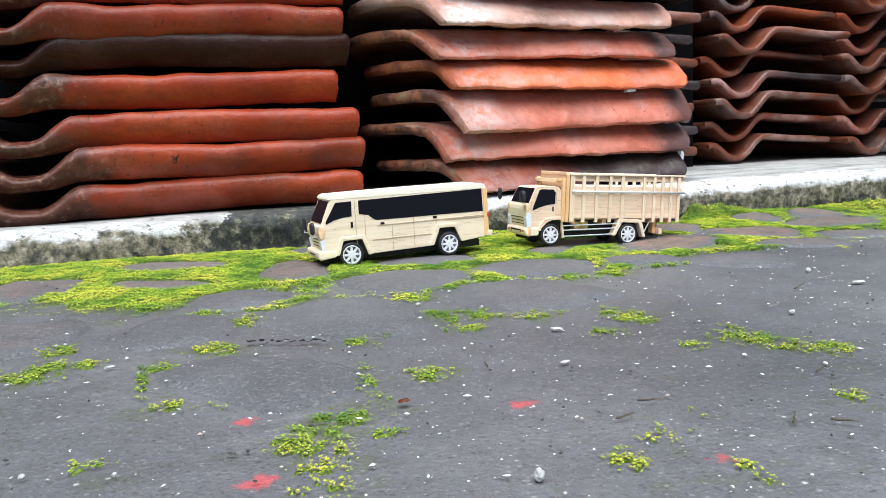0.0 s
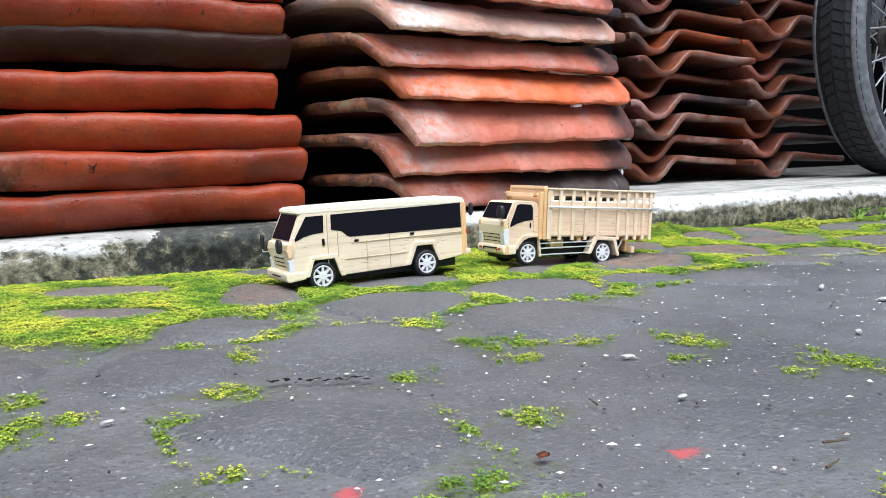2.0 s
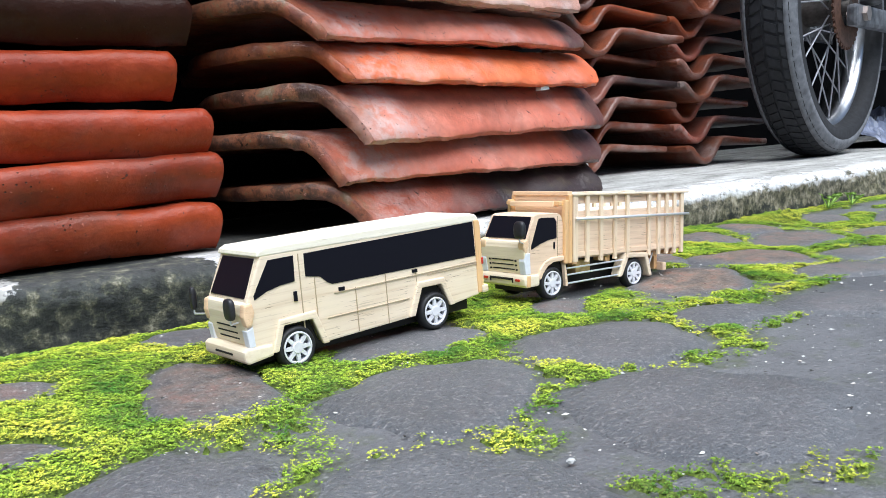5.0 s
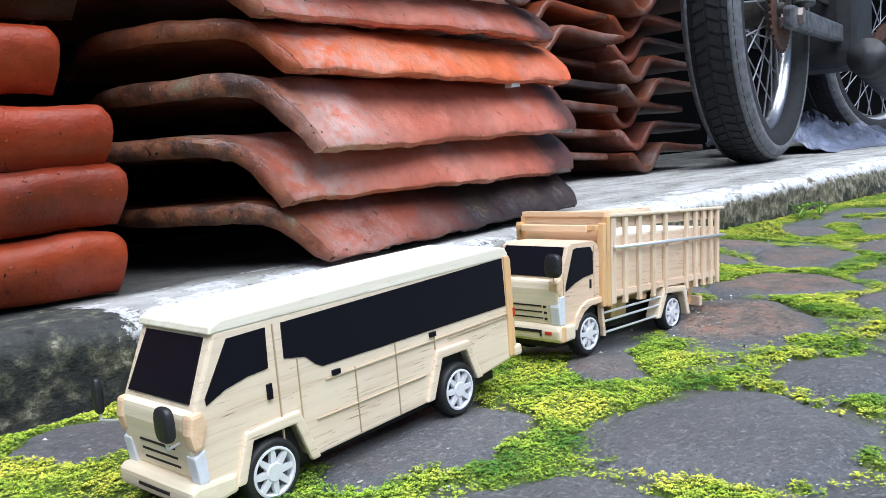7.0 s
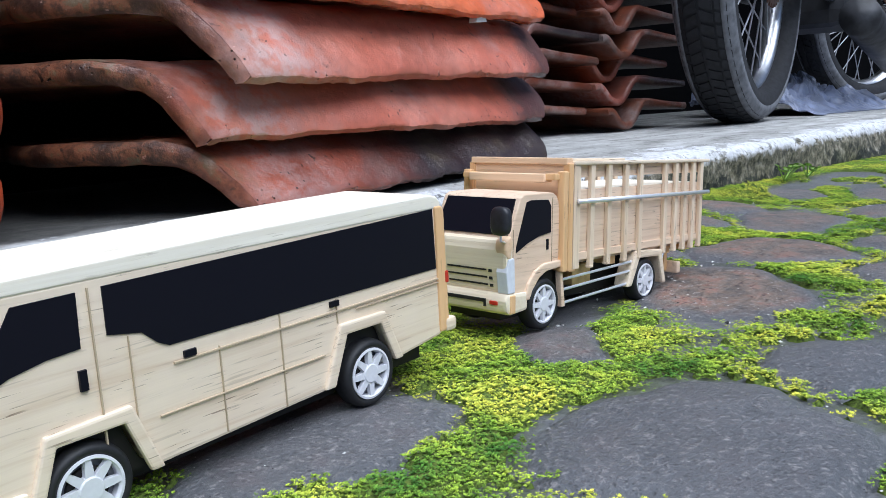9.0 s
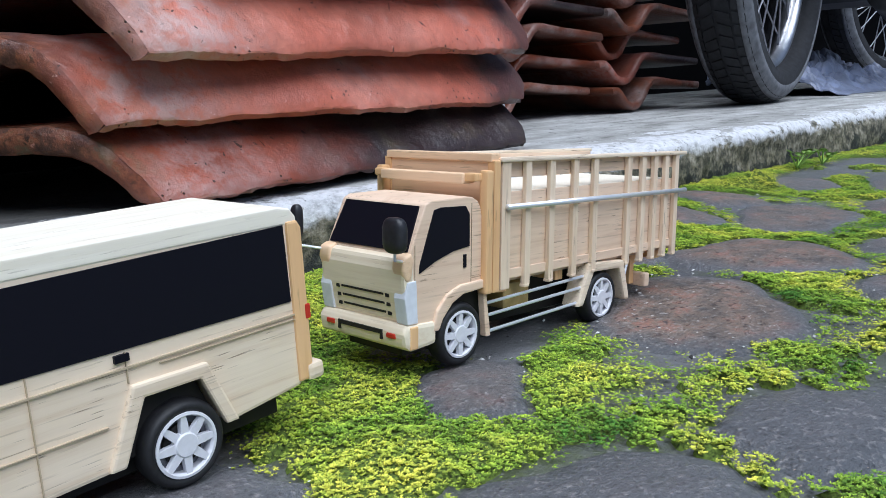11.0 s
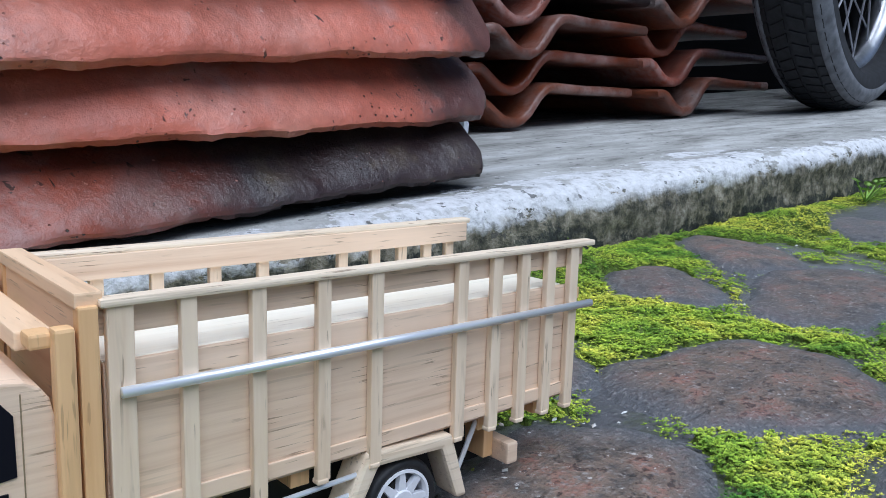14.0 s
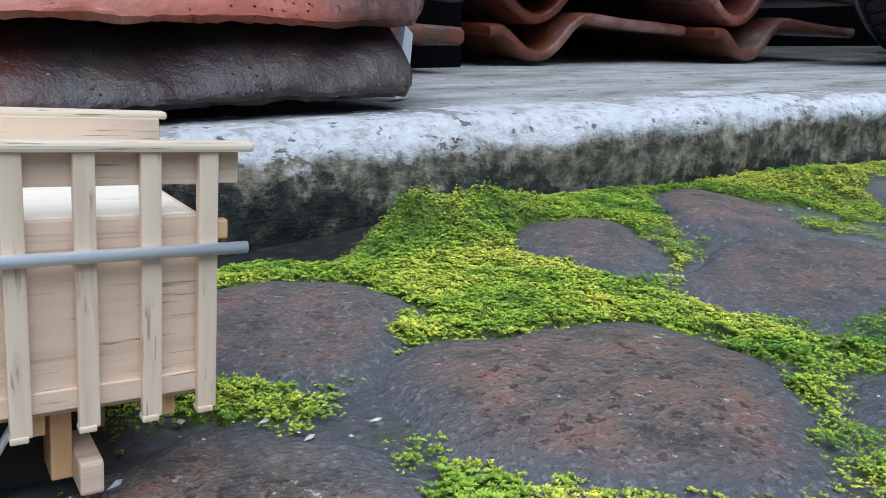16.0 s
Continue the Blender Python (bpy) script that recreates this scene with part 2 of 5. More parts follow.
def ground_material():
    """Worn dark paving set with stones: blue-grey with specks, damp stains and faint red paint."""
    m, n, l, b = material("worn_paving", 0.45)
    v = coords(n, l, (1, 1, 1))
    big, mid, fine = noise_tex(n, l, v, 5, 6, 0.6), noise_tex(n, l, v, 38, 6, 0.68), noise_tex(n, l, v, 420, 5, 0.7)
    col = ramp(n, l, big, [(0.3, (0.075, 0.077, 0.085)), (0.5, (0.125, 0.127, 0.137)), (0.72, (0.185, 0.186, 0.195))])
    col = mix(n, l, times(n, l, mask(n, l, mid, 0.47, 0.72), 0.6), col, (0.07, 0.07, 0.074))
    col = mix(n, l, times(n, l, mask(n, l, fine, 0.5, 0.72), 0.4), col, (0.23, 0.23, 0.24))
    spots = n.new("ShaderNodeTexVoronoi")
    spots.inputs["Scale"].default_value = 90
    l.new(v, spots.inputs["Vector"])
    col = mix(n, l, times(n, l, mask(n, l, spots.outputs["Distance"], 0.1, 0.05), mask(n, l, mid, 0.5, 0.56)), col, (0.5, 0.5, 0.48))
    damp, paint = n.new("ShaderNodeAttribute"), n.new("ShaderNodeAttribute")
    damp.attribute_name, paint.attribute_name = "damp", "paint"
    green = mask(n, l, times(n, l, times(n, l, damp.outputs["Fac"], 0.42), noise_tex(n, l, v, 55, 6, 0.75), "ADD"), 0.56, 0.8)
    col = mix(n, l, times(n, l, green, 0.8), col, (0.075, 0.095, 0.03))
    col = speckle(n, l, v, col, 400)
    col = speckle(n, l, v, col, 850)
    red = mask(n, l, times(n, l, times(n, l, paint.outputs["Fac"], 0.5), noise_tex(n, l, v, 190, 6, 0.8), "ADD"), 0.72, 0.86)
    col = mix(n, l, times(n, l, red, 0.85), col, (0.5, 0.09, 0.1))
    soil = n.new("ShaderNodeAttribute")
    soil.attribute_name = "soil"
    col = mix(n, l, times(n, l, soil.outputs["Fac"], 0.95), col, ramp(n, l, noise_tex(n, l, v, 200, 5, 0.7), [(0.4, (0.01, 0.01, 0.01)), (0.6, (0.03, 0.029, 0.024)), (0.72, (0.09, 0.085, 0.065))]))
    l.new(col, b.inputs["Base Color"])
    bump(n, l, b, times(n, l, fine, mid, "ADD"), 0.55, 0.0022)
    return m


def stone_material():
    m, n, l, b = material("river_stone", 0.43)
    v = coords(n, l, (1, 1, 1))
    big, mid, fine = noise_tex(n, l, v, 12, 5, 0.6), noise_tex(n, l, v, 75, 7, 0.72), noise_tex(n, l, v, 480, 5, 0.7)
    grey = ramp(n, l, big, [(0.3, (0.092, 0.096, 0.106)), (0.55, (0.128, 0.133, 0.146)), (0.75, (0.165, 0.17, 0.184))])
    rust = ramp(n, l, mid, [(0.28, (0.05, 0.047, 0.047)), (0.42, (0.14, 0.11, 0.092)), (0.52, (0.235, 0.17, 0.13)), (0.62, (0.34, 0.165, 0.12)), (0.8, (0.4, 0.32, 0.27))])
    at = n.new("ShaderNodeAttribute")
    at.attribute_name = "rust"
    col = mix(n, l, at.outputs["Fac"], grey, rust)
    col = mix(n, l, times(n, l, mask(n, l, fine, 0.54, 0.7), 0.65), col, (0.44, 0.41, 0.4))
    col = mix(n, l, times(n, l, mask(n, l, mid, 0.42, 0.3), 0.6), col, (0.05, 0.05, 0.056))
    col = speckle(n, l, v, col, 560)
    col = speckle(n, l, v, col, 1100)
    pit = mask(n, l, noise_tex(n, l, v, 300, 4, 0.65), 0.585, 0.63)
    aged = times(n, l, times(n, l, at.outputs["Fac"], 0.75), 0.08, "ADD")
    col = mix(n, l, times(n, l, pit, aged), col, (0.03, 0.03, 0.034))
    spark = mask(n, l, noise_tex(n, l, v, 420, 3, 0.6), 0.66, 0.69)
    col = mix(n, l, times(n, l, spark, aged), col, (0.66, 0.62, 0.6))
    l.new(col, b.inputs["Base Color"])
    bump(n, l, b, times(n, l, times(n, l, fine, mid, "ADD"), times(n, l, times(n, l, pit, aged), -0.5), "ADD"), 0.8, 0.0025)
    return m


def moss_material():
    m, n, l, b = material("moss", 0.8)
    g = n.new("ShaderNodeNewGeometry")
    v = coords(n, l, (1, 1, 1))
    big = noise_tex(n, l, v, 24, 5, 0.65)
    a = ramp(n, l, big, [(0.34, (0.1, 0.26, 0.022)), (0.46, (0.4, 0.57, 0.045)), (0.6, (0.78, 0.77, 0.09))])
    tone = ramp(n, l, g.outputs["Random Per Island"], [(0.0, (0.4, 0.5, 0.4)), (0.45, (0.95, 1.0, 1.0)), (1.0, (1.5, 1.4, 1.5))])
    grain = ramp(n, l, noise_tex(n, l, v, 700, 3, 0.6), [(0.3, (0.45, 0.5, 0.45)), (0.6, (0.95, 0.95, 0.95)), (0.8, (1.15, 1.1, 1.1))])
    col = mix(n, l, 1.0, mix(n, l, 1.0, a, tone, "MULTIPLY"), grain, "MULTIPLY")
    # pale leaf tips; roots darkened like the shade between leaves
    root_to_tip = n.new("ShaderNodeAttribute")
    root_to_tip.attribute_name = "root_to_tip"
    col = mix(n, l, 1.0, col, ramp(n, l, root_to_tip.outputs["Fac"], [(0.0, (0.5, 0.52, 0.4)), (0.55, (0.95, 0.95, 0.9)), (1.0, (1.25, 1.2, 1.3))]), "MULTIPLY")
    l.new(col, b.inputs["Base Color"])
    return m


def wood(name, pale, dark, streak, along=(18, 240, 420)):
    """Light craft timber with short dark grain dashes along its length."""
    m, n, l, b = material(name, 0.52)
    info = n.new("ShaderNodeObjectInfo")
    off = n.new("ShaderNodeVectorMath")
    off.operation = "ADD"
    l.new(coords(n, l, along), off.inputs[0])
    l.new(times(n, l, info.outputs["Random"], 91.0), off.inputs[1])
    v = off.outputs[0]
    grain, dash = noise_tex(n, l, v, 1.0, 5, 0.6, 0.3), noise_tex(n, l, v, 2.6, 2, 0.5, 0.2)
    patch = noise_tex(n, l, coords(n, l, (40, 40, 40)), 1.0, 3)
    col = ramp(n, l, grain, [(0.25, dark), (0.5, pale), (0.8, tuple(min(1, c * 1.1) for c in pale))])
    col = mix(n, l, times(n, l, mask(n, l, patch, 0.4, 0.7), 0.3), col, dark)
    d = times(n, l, mask(n, l, dash, 0.6, 0.66), mask(n, l, patch, 0.34, 0.52))
    col = mix(n, l, times(n, l, d, streak * 0.45), col, (0.2, 0.125, 0.065))
    hair = noise_tex(n, l, v, 5.2, 2, 0.5, 0.1)
    worn = noise_tex(n, l, coords(n, l, (70, 70, 70)), 1.0, 3)
    h = times(n, l, mask(n, l, hair, 0.635, 0.665), mask(n, l, worn, 0.47, 0.58))
    col = mix(n, l, times(n, l, h, min(1.0, streak * 1.2)), col, (0.17, 0.1, 0.05))
    l.new(col, b.inputs["Base Color"])
    bump(n, l, b, times(n, l, grain, times(n, l, h, -0.6), "ADD"), 0.25, 0.0003)
    return m


# Dark bed colour carries the shade in the gaps between leaves.
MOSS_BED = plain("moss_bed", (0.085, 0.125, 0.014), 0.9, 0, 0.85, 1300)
CEMENT, PAVING, STONE, MOSS = concrete_material(), ground_material(), stone_material(), moss_material()
PINE = wood("pale_pine", (0.82, 0.69, 0.53), (0.7, 0.54, 0.38), 0.6)
TAN = wood("tan_pine", (0.79, 0.6, 0.44), (0.65, 0.45, 0.31), 0.5)
# Paler pine for upper faces, with the strong top light in its colour.
ROOFWOOD = wood("bright_top_pine", (0.88, 0.82, 0.69), (0.82, 0.74, 0.58), 0.2)
PINE_FRONT = wood("pale_pine_front", (0.84, 0.735, 0.56), (0.74, 0.6, 0.41), 0.12, (240, 18, 420))
PEACH = wood("peach_pine", (0.84, 0.6, 0.39), (0.74, 0.48, 0.28), 0.35, (240, 18, 420))
AMBER = wood("amber_pine", (0.79, 0.5, 0.25), (0.66, 0.37, 0.16), 0.3, (240, 240, 18))
UPRIGHT = wood("upright_pine", (0.83, 0.67, 0.5), (0.69, 0.51, 0.35), 0.4, (240, 240, 18))
BLACK_FILM = plain("black_film", (0.007, 0.007, 0.012), 0.4)
BLACK_FILM.node_tree.nodes["Principled BSDF"].inputs["Specular IOR Level"].default_value = 0.12
RUBBER = plain("black_rubber", (0.012, 0.012, 0.014), 0.6, 0, 0.3, 900)
WHITE_PLASTIC = plain("white_plastic", (0.72, 0.72, 0.76), 0.4, 0, 0.05, 500)
STEEL = plain("bright_steel", (0.82, 0.84, 0.88), 0.3, 0.55)
RED_PLASTIC = plain("red_plastic", (0.5, 0.03, 0.015), 0.35)
PAPER = plain("white_paper", (0.72, 0.74, 0.8), 0.6, 0, 0.06, 400)
# Black for slots, and for wheel wells and undersides as painted shade.
DARK_VOID = plain("recess_black", (0.012, 0.01, 0.009), 0.7)


# ---- mesh helpers ----
def part(name, bm, mat, parent=None, label="", smooth=False):
    me = bpy.data.meshes.new(name)
    bm.normal_update()
    bm.to_mesh(me)
    bm.free()
    me.materials.append(mat)
    if smooth:
        me.polygons.foreach_set("use_smooth", [True] * len(me.polygons))
    ob = new(name, me)
    if parent is not None:
        ob.parent = parent
    if label:
        ob["label"] = label
    return ob


def empty(name, m, label, category, group=""):
    e = new(name)
    e.empty_display_size = 0.02
    e.matrix_world = m
    return tagged(e, label, category, group)


def bevelled(bm, width, segments=2, angle=0.5):
    bm.normal_update()
    edges = [e for e in bm.edges if len(e.link_faces) == 2 and e.calc_face_angle(0) > angle]
    bmesh.ops.bevel(bm, geom=edges, offset=width, segments=segments, affect="EDGES", profile=0.6, clamp_overlap=True)
    return bm


def box(x0, x1, y0, y1, z0, z1, bev=0.0, bm=None):
    own = bm is None
    bm = bm or bmesh.new()
    vs = [bm.verts.new((x, y, z)) for z in (z0, z1) for x, y in ((x0, y0), (x1, y0), (x1, y1), (x0, y1))]
    for q in ((3, 2, 1, 0), (4, 5, 6, 7), (0, 1, 5, 4), (1, 2, 6, 5), (2, 3, 7, 6), (3, 0, 4, 7)):
        bm.faces.new([vs[i] for i in q])
    if bev and own:
        bevelled(bm, bev)
    return bm


def prism(pts, y0, y1, bev=0.0, bm=None):
    """Side outline pts (x, z) drawn out from y0 to y1."""
    own = bm is None
    bm = bm or bmesh.new()
    a = [bm.verts.new((x, y0, z)) for x, z in pts]
    c = [bm.verts.new((x, y1, z)) for x, z in pts]
    k = len(pts)
    faces = [bm.faces.new(a), bm.faces.new(c[::-1])]
    for i in range(k):
        faces.append(bm.faces.new((a[i], c[i], c[(i + 1) % k], a[(i + 1) % k])))
    bmesh.ops.recalc_face_normals(bm, faces=faces)
    if bev and own:
        bevelled(bm, bev)
    return bm


def rod(p0, p1, r, seg=10, bm=None):
    bm = bm or bmesh.new()
    p0, p1 = Vector(p0), Vector(p1)
    q = (p1 - p0).to_track_quat("Z", "Y")
    rings = [[bm.verts.new(p + q @ Vector((r * math.cos(2 * math.pi * i / seg), r * math.sin(2 * math.pi * i / seg), 0))) for i in range(seg)] for p in (p0, p1)]
    for i in range(seg):
        j = (i + 1) % seg
        bm.faces.new((rings[0][i], rings[0][j], rings[1][j], rings[1][i]))
    bm.faces.new(rings[0][::-1])
    bm.faces.new(rings[1])
    return bm


def lathe(profile, seg=40, bm=None, close=False):
    """Profile (radius, y) turned about the y axis."""
    bm = bm or bmesh.new()
    rings = [[bm.verts.new((r * math.cos(2 * math.pi * i / seg), y, r * math.sin(2 * math.pi * i / seg))) for i in range(seg)] for r, y in profile]
    pairs = list(zip(rings, rings[1:])) + ([(rings[-1], rings[0])] if close else [])
    faces = []
    for a, c in pairs:
        for i in range(seg):
            j = (i + 1) % seg
            faces.append(bm.faces.new((a[i], a[j], c[j], c[i])))
    if not close:
        faces += [bm.faces.new(rings[0]), bm.faces.new(rings[-1])]
    bmesh.ops.recalc_face_normals(bm, faces=faces)
    return bm


def sheet(top, thick, name, mat, parent=None, rough=0.0008, seed=0.0):
    """A slab of even thickness whose upper side passes through the grid of points top[i][j]; edges and faces worn."""
    ni, nj = len(top), len(top[0])
    up = np.array(top, float)
    du, dv = np.gradient(up, axis=0), np.gradient(up, axis=1)
    nrm = np.cross(du, dv)
    nrm /= np.linalg.norm(nrm, axis=2, keepdims=True) + 1e-12
    nrm *= np.sign(nrm[..., 2].mean())
    verts, faces = [], []
    layers = (0.0, 0.24, 0.76, 1.0)
    ids = {}
    for k, d in enumerate(layers):
        for i in range(ni):
            for j in range(nj):
                rim = i in (0, ni - 1) or j in (0, nj - 1)
                if 0 < k < 3 and not rim:
                    continue
                p = Vector(up[i, j] - nrm[i, j] * thick * d)
                if rim and k in (0, 3):
                    mid = up[min(max(i, 1), ni - 2), min(max(j, 1), nj - 2)]
                    p += (Vector(mid - up[i, j])).normalized() * thick * 0.3
                w = noise.noise_vector(p * 38 + Vector((seed, 0, 0))) * rough * 0.8 + noise.noise_vector(p * 210 + Vector((0, seed, 0))) * rough * (0.45 if rim else 0.3)
                chip = noise.noise(p * 75 + Vector((seed, seed, 0)))
                if rim and chip > 0.42:
                    p -= Vector(nrm[i, j]) * (chip - 0.42) * thick * 0.7 * (1 if k < 2 else -0.6)
                ids[k, i, j] = len(verts)
                verts.append(p + w)
    for i in range(ni - 1):
        for j in range(nj - 1):
            faces.append((ids[0, i, j], ids[0, i + 1, j], ids[0, i + 1, j + 1], ids[0, i, j + 1]))
            faces.append((ids[3, i, j], ids[3, i, j + 1], ids[3, i + 1, j + 1], ids[3, i + 1, j]))
    ring = [(i, 0) for i in range(ni)] + [(ni - 1, j) for j in range(1, nj)] + [(i, nj - 1) for i in range(ni - 2, -1, -1)] + [(0, j) for j in range(nj - 2, 0, -1)]
    for k in range(3):
        for (a, c), (d, e) in zip(ring, ring[1:] + ring[:1]):
            faces.append((ids[k, a, c], ids[k + 1, a, c], ids[k + 1, d, e], ids[k, d, e]))
    me = bpy.data.meshes.new(name)
    me.from_pydata([tuple(v) for v in verts], [], faces)
    bm = bmesh.new()
    bm.from_mesh(me)
    bmesh.ops.recalc_face_normals(bm, faces=bm.faces)
    bm.to_mesh(me)
    bm.free()
    me.polygons.foreach_set("use_smooth", [True] * len(me.polygons))
    me.set_sharp_from_angle(angle=radians(58))
    me.materials.append(mat)
    ob = new(name, me)
    if parent is not None:
        ob.parent = parent
    return ob


def smooth(t):
    t = min(1.0, max(0.0, t))
    return t * t * (3 - 2 * t)


# ---- ground, stones and moss ----
KERB_Y, DECK_Z = 0.766, 0.020
# stones set in the ground: x, y, half length, half width, turn in degrees, how rusty, how proud
STONES_BY_STEP = [
    (0.509, 0.608, 0.044, 0.041, -20, 0.9, 0.0012), (0.460, 0.679, 0.042, 0.036, -30, 0.65, 0.0012), (0.408, 0.590, 0.053, 0.036, 27, 0.95, 0.0),
    (0.582, 0.694, 0.031, 0.024, 70, 0.5, 0.0008), (0.671, 0.712, 0.05, 0.028, 55, 0.75, 0.002), (0.632, 0.643, 0.06, 0.034, 12, 0.65, 0.0005),
    (0.795, 0.699, 0.042, 0.024, 33, 0.3, 0.001), (0.83, 0.635, 0.05, 0.03, 15, 0.3, 0.0), (0.72, 0.60, 0.05, 0.035, 10, 0.4, 0.0),
]
STONES_UNDER_TOYS = [
    (0.124, 0.694, 0.024, 0.028, 20, 0.1, 0.0), (0.302, 0.732, 0.024, 0.013, 30, 0.05, 0.0), (0.090, 0.595, 0.046, 0.026, 76, 0.55, 0.0), (0.191, 0.594, 0.042, 0.022, 0, 0.1, 0.0), (0.297, 0.598, 0.026, 0.016, 40, 0.35, 0.0),
    (0.006, 0.657, 0.046, 0.022, 158, 0.4, 0.0), (-0.004, 0.577, 0.036, 0.017, 152, 0.4, 0.0), (-0.085, 0.6, 0.032, 0.04, -15, 0.4, 0.0),
]
STONES_IN_LANE = [
    (0.250, 0.522, 0.044, 0.038, -8, 0.05, 0.0008), (0.331, 0.515, 0.030, 0.022, -20, 0.05, 0.0008), (0.152, 0.522, 0.046, 0.039, 30, 0.05, 0.0006), (0.204, 0.442, 0.044, 0.046, 10, 0.05, 0.0004),
    (0.091, 0.430, 0.041, 0.053, 0, 0.0, 0.0004), (0.042, 0.505, 0.031, 0.028, 35, 0.05, 0.0004), (0.034, 0.328, 0.046, 0.029, 124, 0.0, 0.0004), (-0.085, 0.440, 0.058, 0.036, 66, 0.2, 0.0004),
    (0.004, 0.436, 0.026, 0.036, -15, 0.0, 0.0002), (0.39, 0.482, 0.036, 0.03, -25, 0.1, 0.0004), (0.492, 0.532, 0.036, 0.024, -20, 0.3, 0.0004), (0.58, 0.56, 0.04, 0.024, -10, 0.3, 0.0002),
]
STONES = STONES_BY_STEP + STONES_UNDER_TOYS + STONES_IN_LANE


def ground_z(x, y):
    x, y = np.asarray(x, float), np.asarray(y, float)
    fade = np.exp(-((x - 0.3) / 3.0) ** 2 - ((y - 0.4) / 3.0) ** 2)
    z = -0.0085 + (-0.0160 * x + 0.0024 * y) * fade
    z = z - 0.010 * np.exp(-((KERB_Y - y) / 0.035) ** 2) * (1 / (1 + np.exp((x - 0.5) / 0.025)) - 0.75 / (1 + np.exp((x - 0.40) / 0.015)) / (1 + np.exp((0.22 - x) / 0.015)))
    z = z + 0.0012 * np.sin(9 * x + 2 * y) * np.sin(11 * y - 3 * x) * fade
    z = z + 0.004 * np.exp(-((x - 0.61) / 0.07) ** 2 - ((y - 0.71) / 0.04) ** 2)
    z = z - 0.0022 * np.exp(-((x - 0.365) / 0.06) ** 2 - ((y - 0.585) / 0.05) ** 2)
    return z


def stone_r(s, x, y):
    """1 on the stone's outline, below 1 inside it."""
    cx, cy, a, b, turn = s[:5]
    c, q = math.cos(radians(turn)), math.sin(radians(turn))
    u, v = ((x - cx) * c + (y - cy) * q) / a, (-(x - cx) * q + (y - cy) * c) / b
    ang = np.arctan2(v, u)
    r = (np.abs(u) ** 2.5 + np.abs(v) ** 2.5) ** 0.4
    k = cx * 40 + cy * 17
    return r / (1 + 0.07 * np.sin(3 * ang + k) + 0.05 * np.sin(5 * ang + 2.3 * k) + 0.03 * np.sin(9 * ang + k))


def axis(fine0, fine1, step, low, high, grow=1.35):
    mid = list(np.arange(fine0, fine1 + step / 2, step))
    d, a = step, fine0
    left = []
    while a > low:
        d *= grow
        a -= d
        left.append(max(a, low))
    d, a = step, mid[-1]
    right = []
    while a < high:
        d *= grow
        a += d
        right.append(min(a, high))
    return np.array(left[::-1] + mid + right)


gx, gy = axis(-0.35, 1.2, 0.006, -60, 60), axis(-0.1, 0.772, 0.006, -60, 0.775)
X, Y = np.meshgrid(gx, gy, indexing="ij")
Z = ground_z(X, Y) - 0.0015
nx, ny = X.shape
gv = np.stack([X, Y, Z], -1).reshape(-1, 3)
ii, jj = np.meshgrid(np.arange(nx - 1), np.arange(ny - 1), indexing="ij")
base = (ii * ny + jj).ravel()
gf = np.stack([base, base + ny, base + ny + 1, base + 1], -1)
me = bpy.data.meshes.new("ground")
me.from_pydata(gv.tolist(), [], gf.tolist())
me.polygons.foreach_set("use_smooth", [True] * len(me.polygons))
me.materials.append(PAVING)

def attribute(me, name, values):
    me.attributes.new(name, "FLOAT", "POINT").data.foreach_set("value", np.asarray(values, np.float32).ravel())


tagged(new("ground", me), "worn blue-grey stone paving of a damp lane", "ground", kind="structure")
ground = bpy.data.objects["ground"]


def ground_stone(s):
    """One river stone, a low worn dome bedded in the ground."""
    cx, cy, a, b, turn, rust, proud = s
    c, q = math.cos(radians(turn)), math.sin(radians(turn))
    n_r, n_a = 12, 40
    bm = bmesh.new()
    rings = []
    k = cx * 40 + cy * 17
    for i in range(n_r + 1):
        r = (i / n_r) ** 0.8 * 1.12
        ring = []
        for j in range(n_a):
            t = 2 * math.pi * j / n_a
            e = 1 / (abs(math.cos(t)) ** 2.5 + abs(math.sin(t)) ** 2.5) ** 0.4
            e *= 1 + 0.07 * math.sin(3 * t + k) + 0.05 * math.sin(5 * t + 2.3 * k) + 0.03 * math.sin(9 * t + k)
            u, v = a * r * e * math.cos(t), b * r * e * math.sin(t)
            x, y = cx + u * c - v * q, cy + u * q + v * c
            z = float(ground_z(x, y)) + 0.0016 - 0.0016 * r ** 2 + proud * (1 - r ** 4) - (0.006 if cy > 0.5 else 0.003) * max(0, r - 0.86) ** 1.2 / 0.3
            z += 0.0007 * noise.noise(Vector((x * 38, y * 38, k))) + 0.0003 * noise.noise(Vector((x * 150, y * 150, k)))
            ring.append(bm.verts.new((x, y, z)))
            if i == 0:
                ring = ring * n_a
                break
        rings.append(ring)
    for i in range(n_r):
        for j in range(n_a):
            p = (j + 1) % n_a
            if i == 0:
                bm.faces.new((rings[0][0], rings[1][j], rings[1][p]))
            else:
                bm.faces.new((rings[i][j], rings[i + 1][j], rings[i + 1][p], rings[i][p]))
    ob = part("stone", bm, STONE, ground, smooth=True)
    at = ob.data.attributes.new("rust", "FLOAT", "POINT")
    at.data.foreach_set("value", [rust * smooth((0.95 - float(stone_r(s, v.co.x, v.co.y))) / 0.35) for v in ob.data.vertices])
    return ob


for s in STONES:
    ground_stone(s)

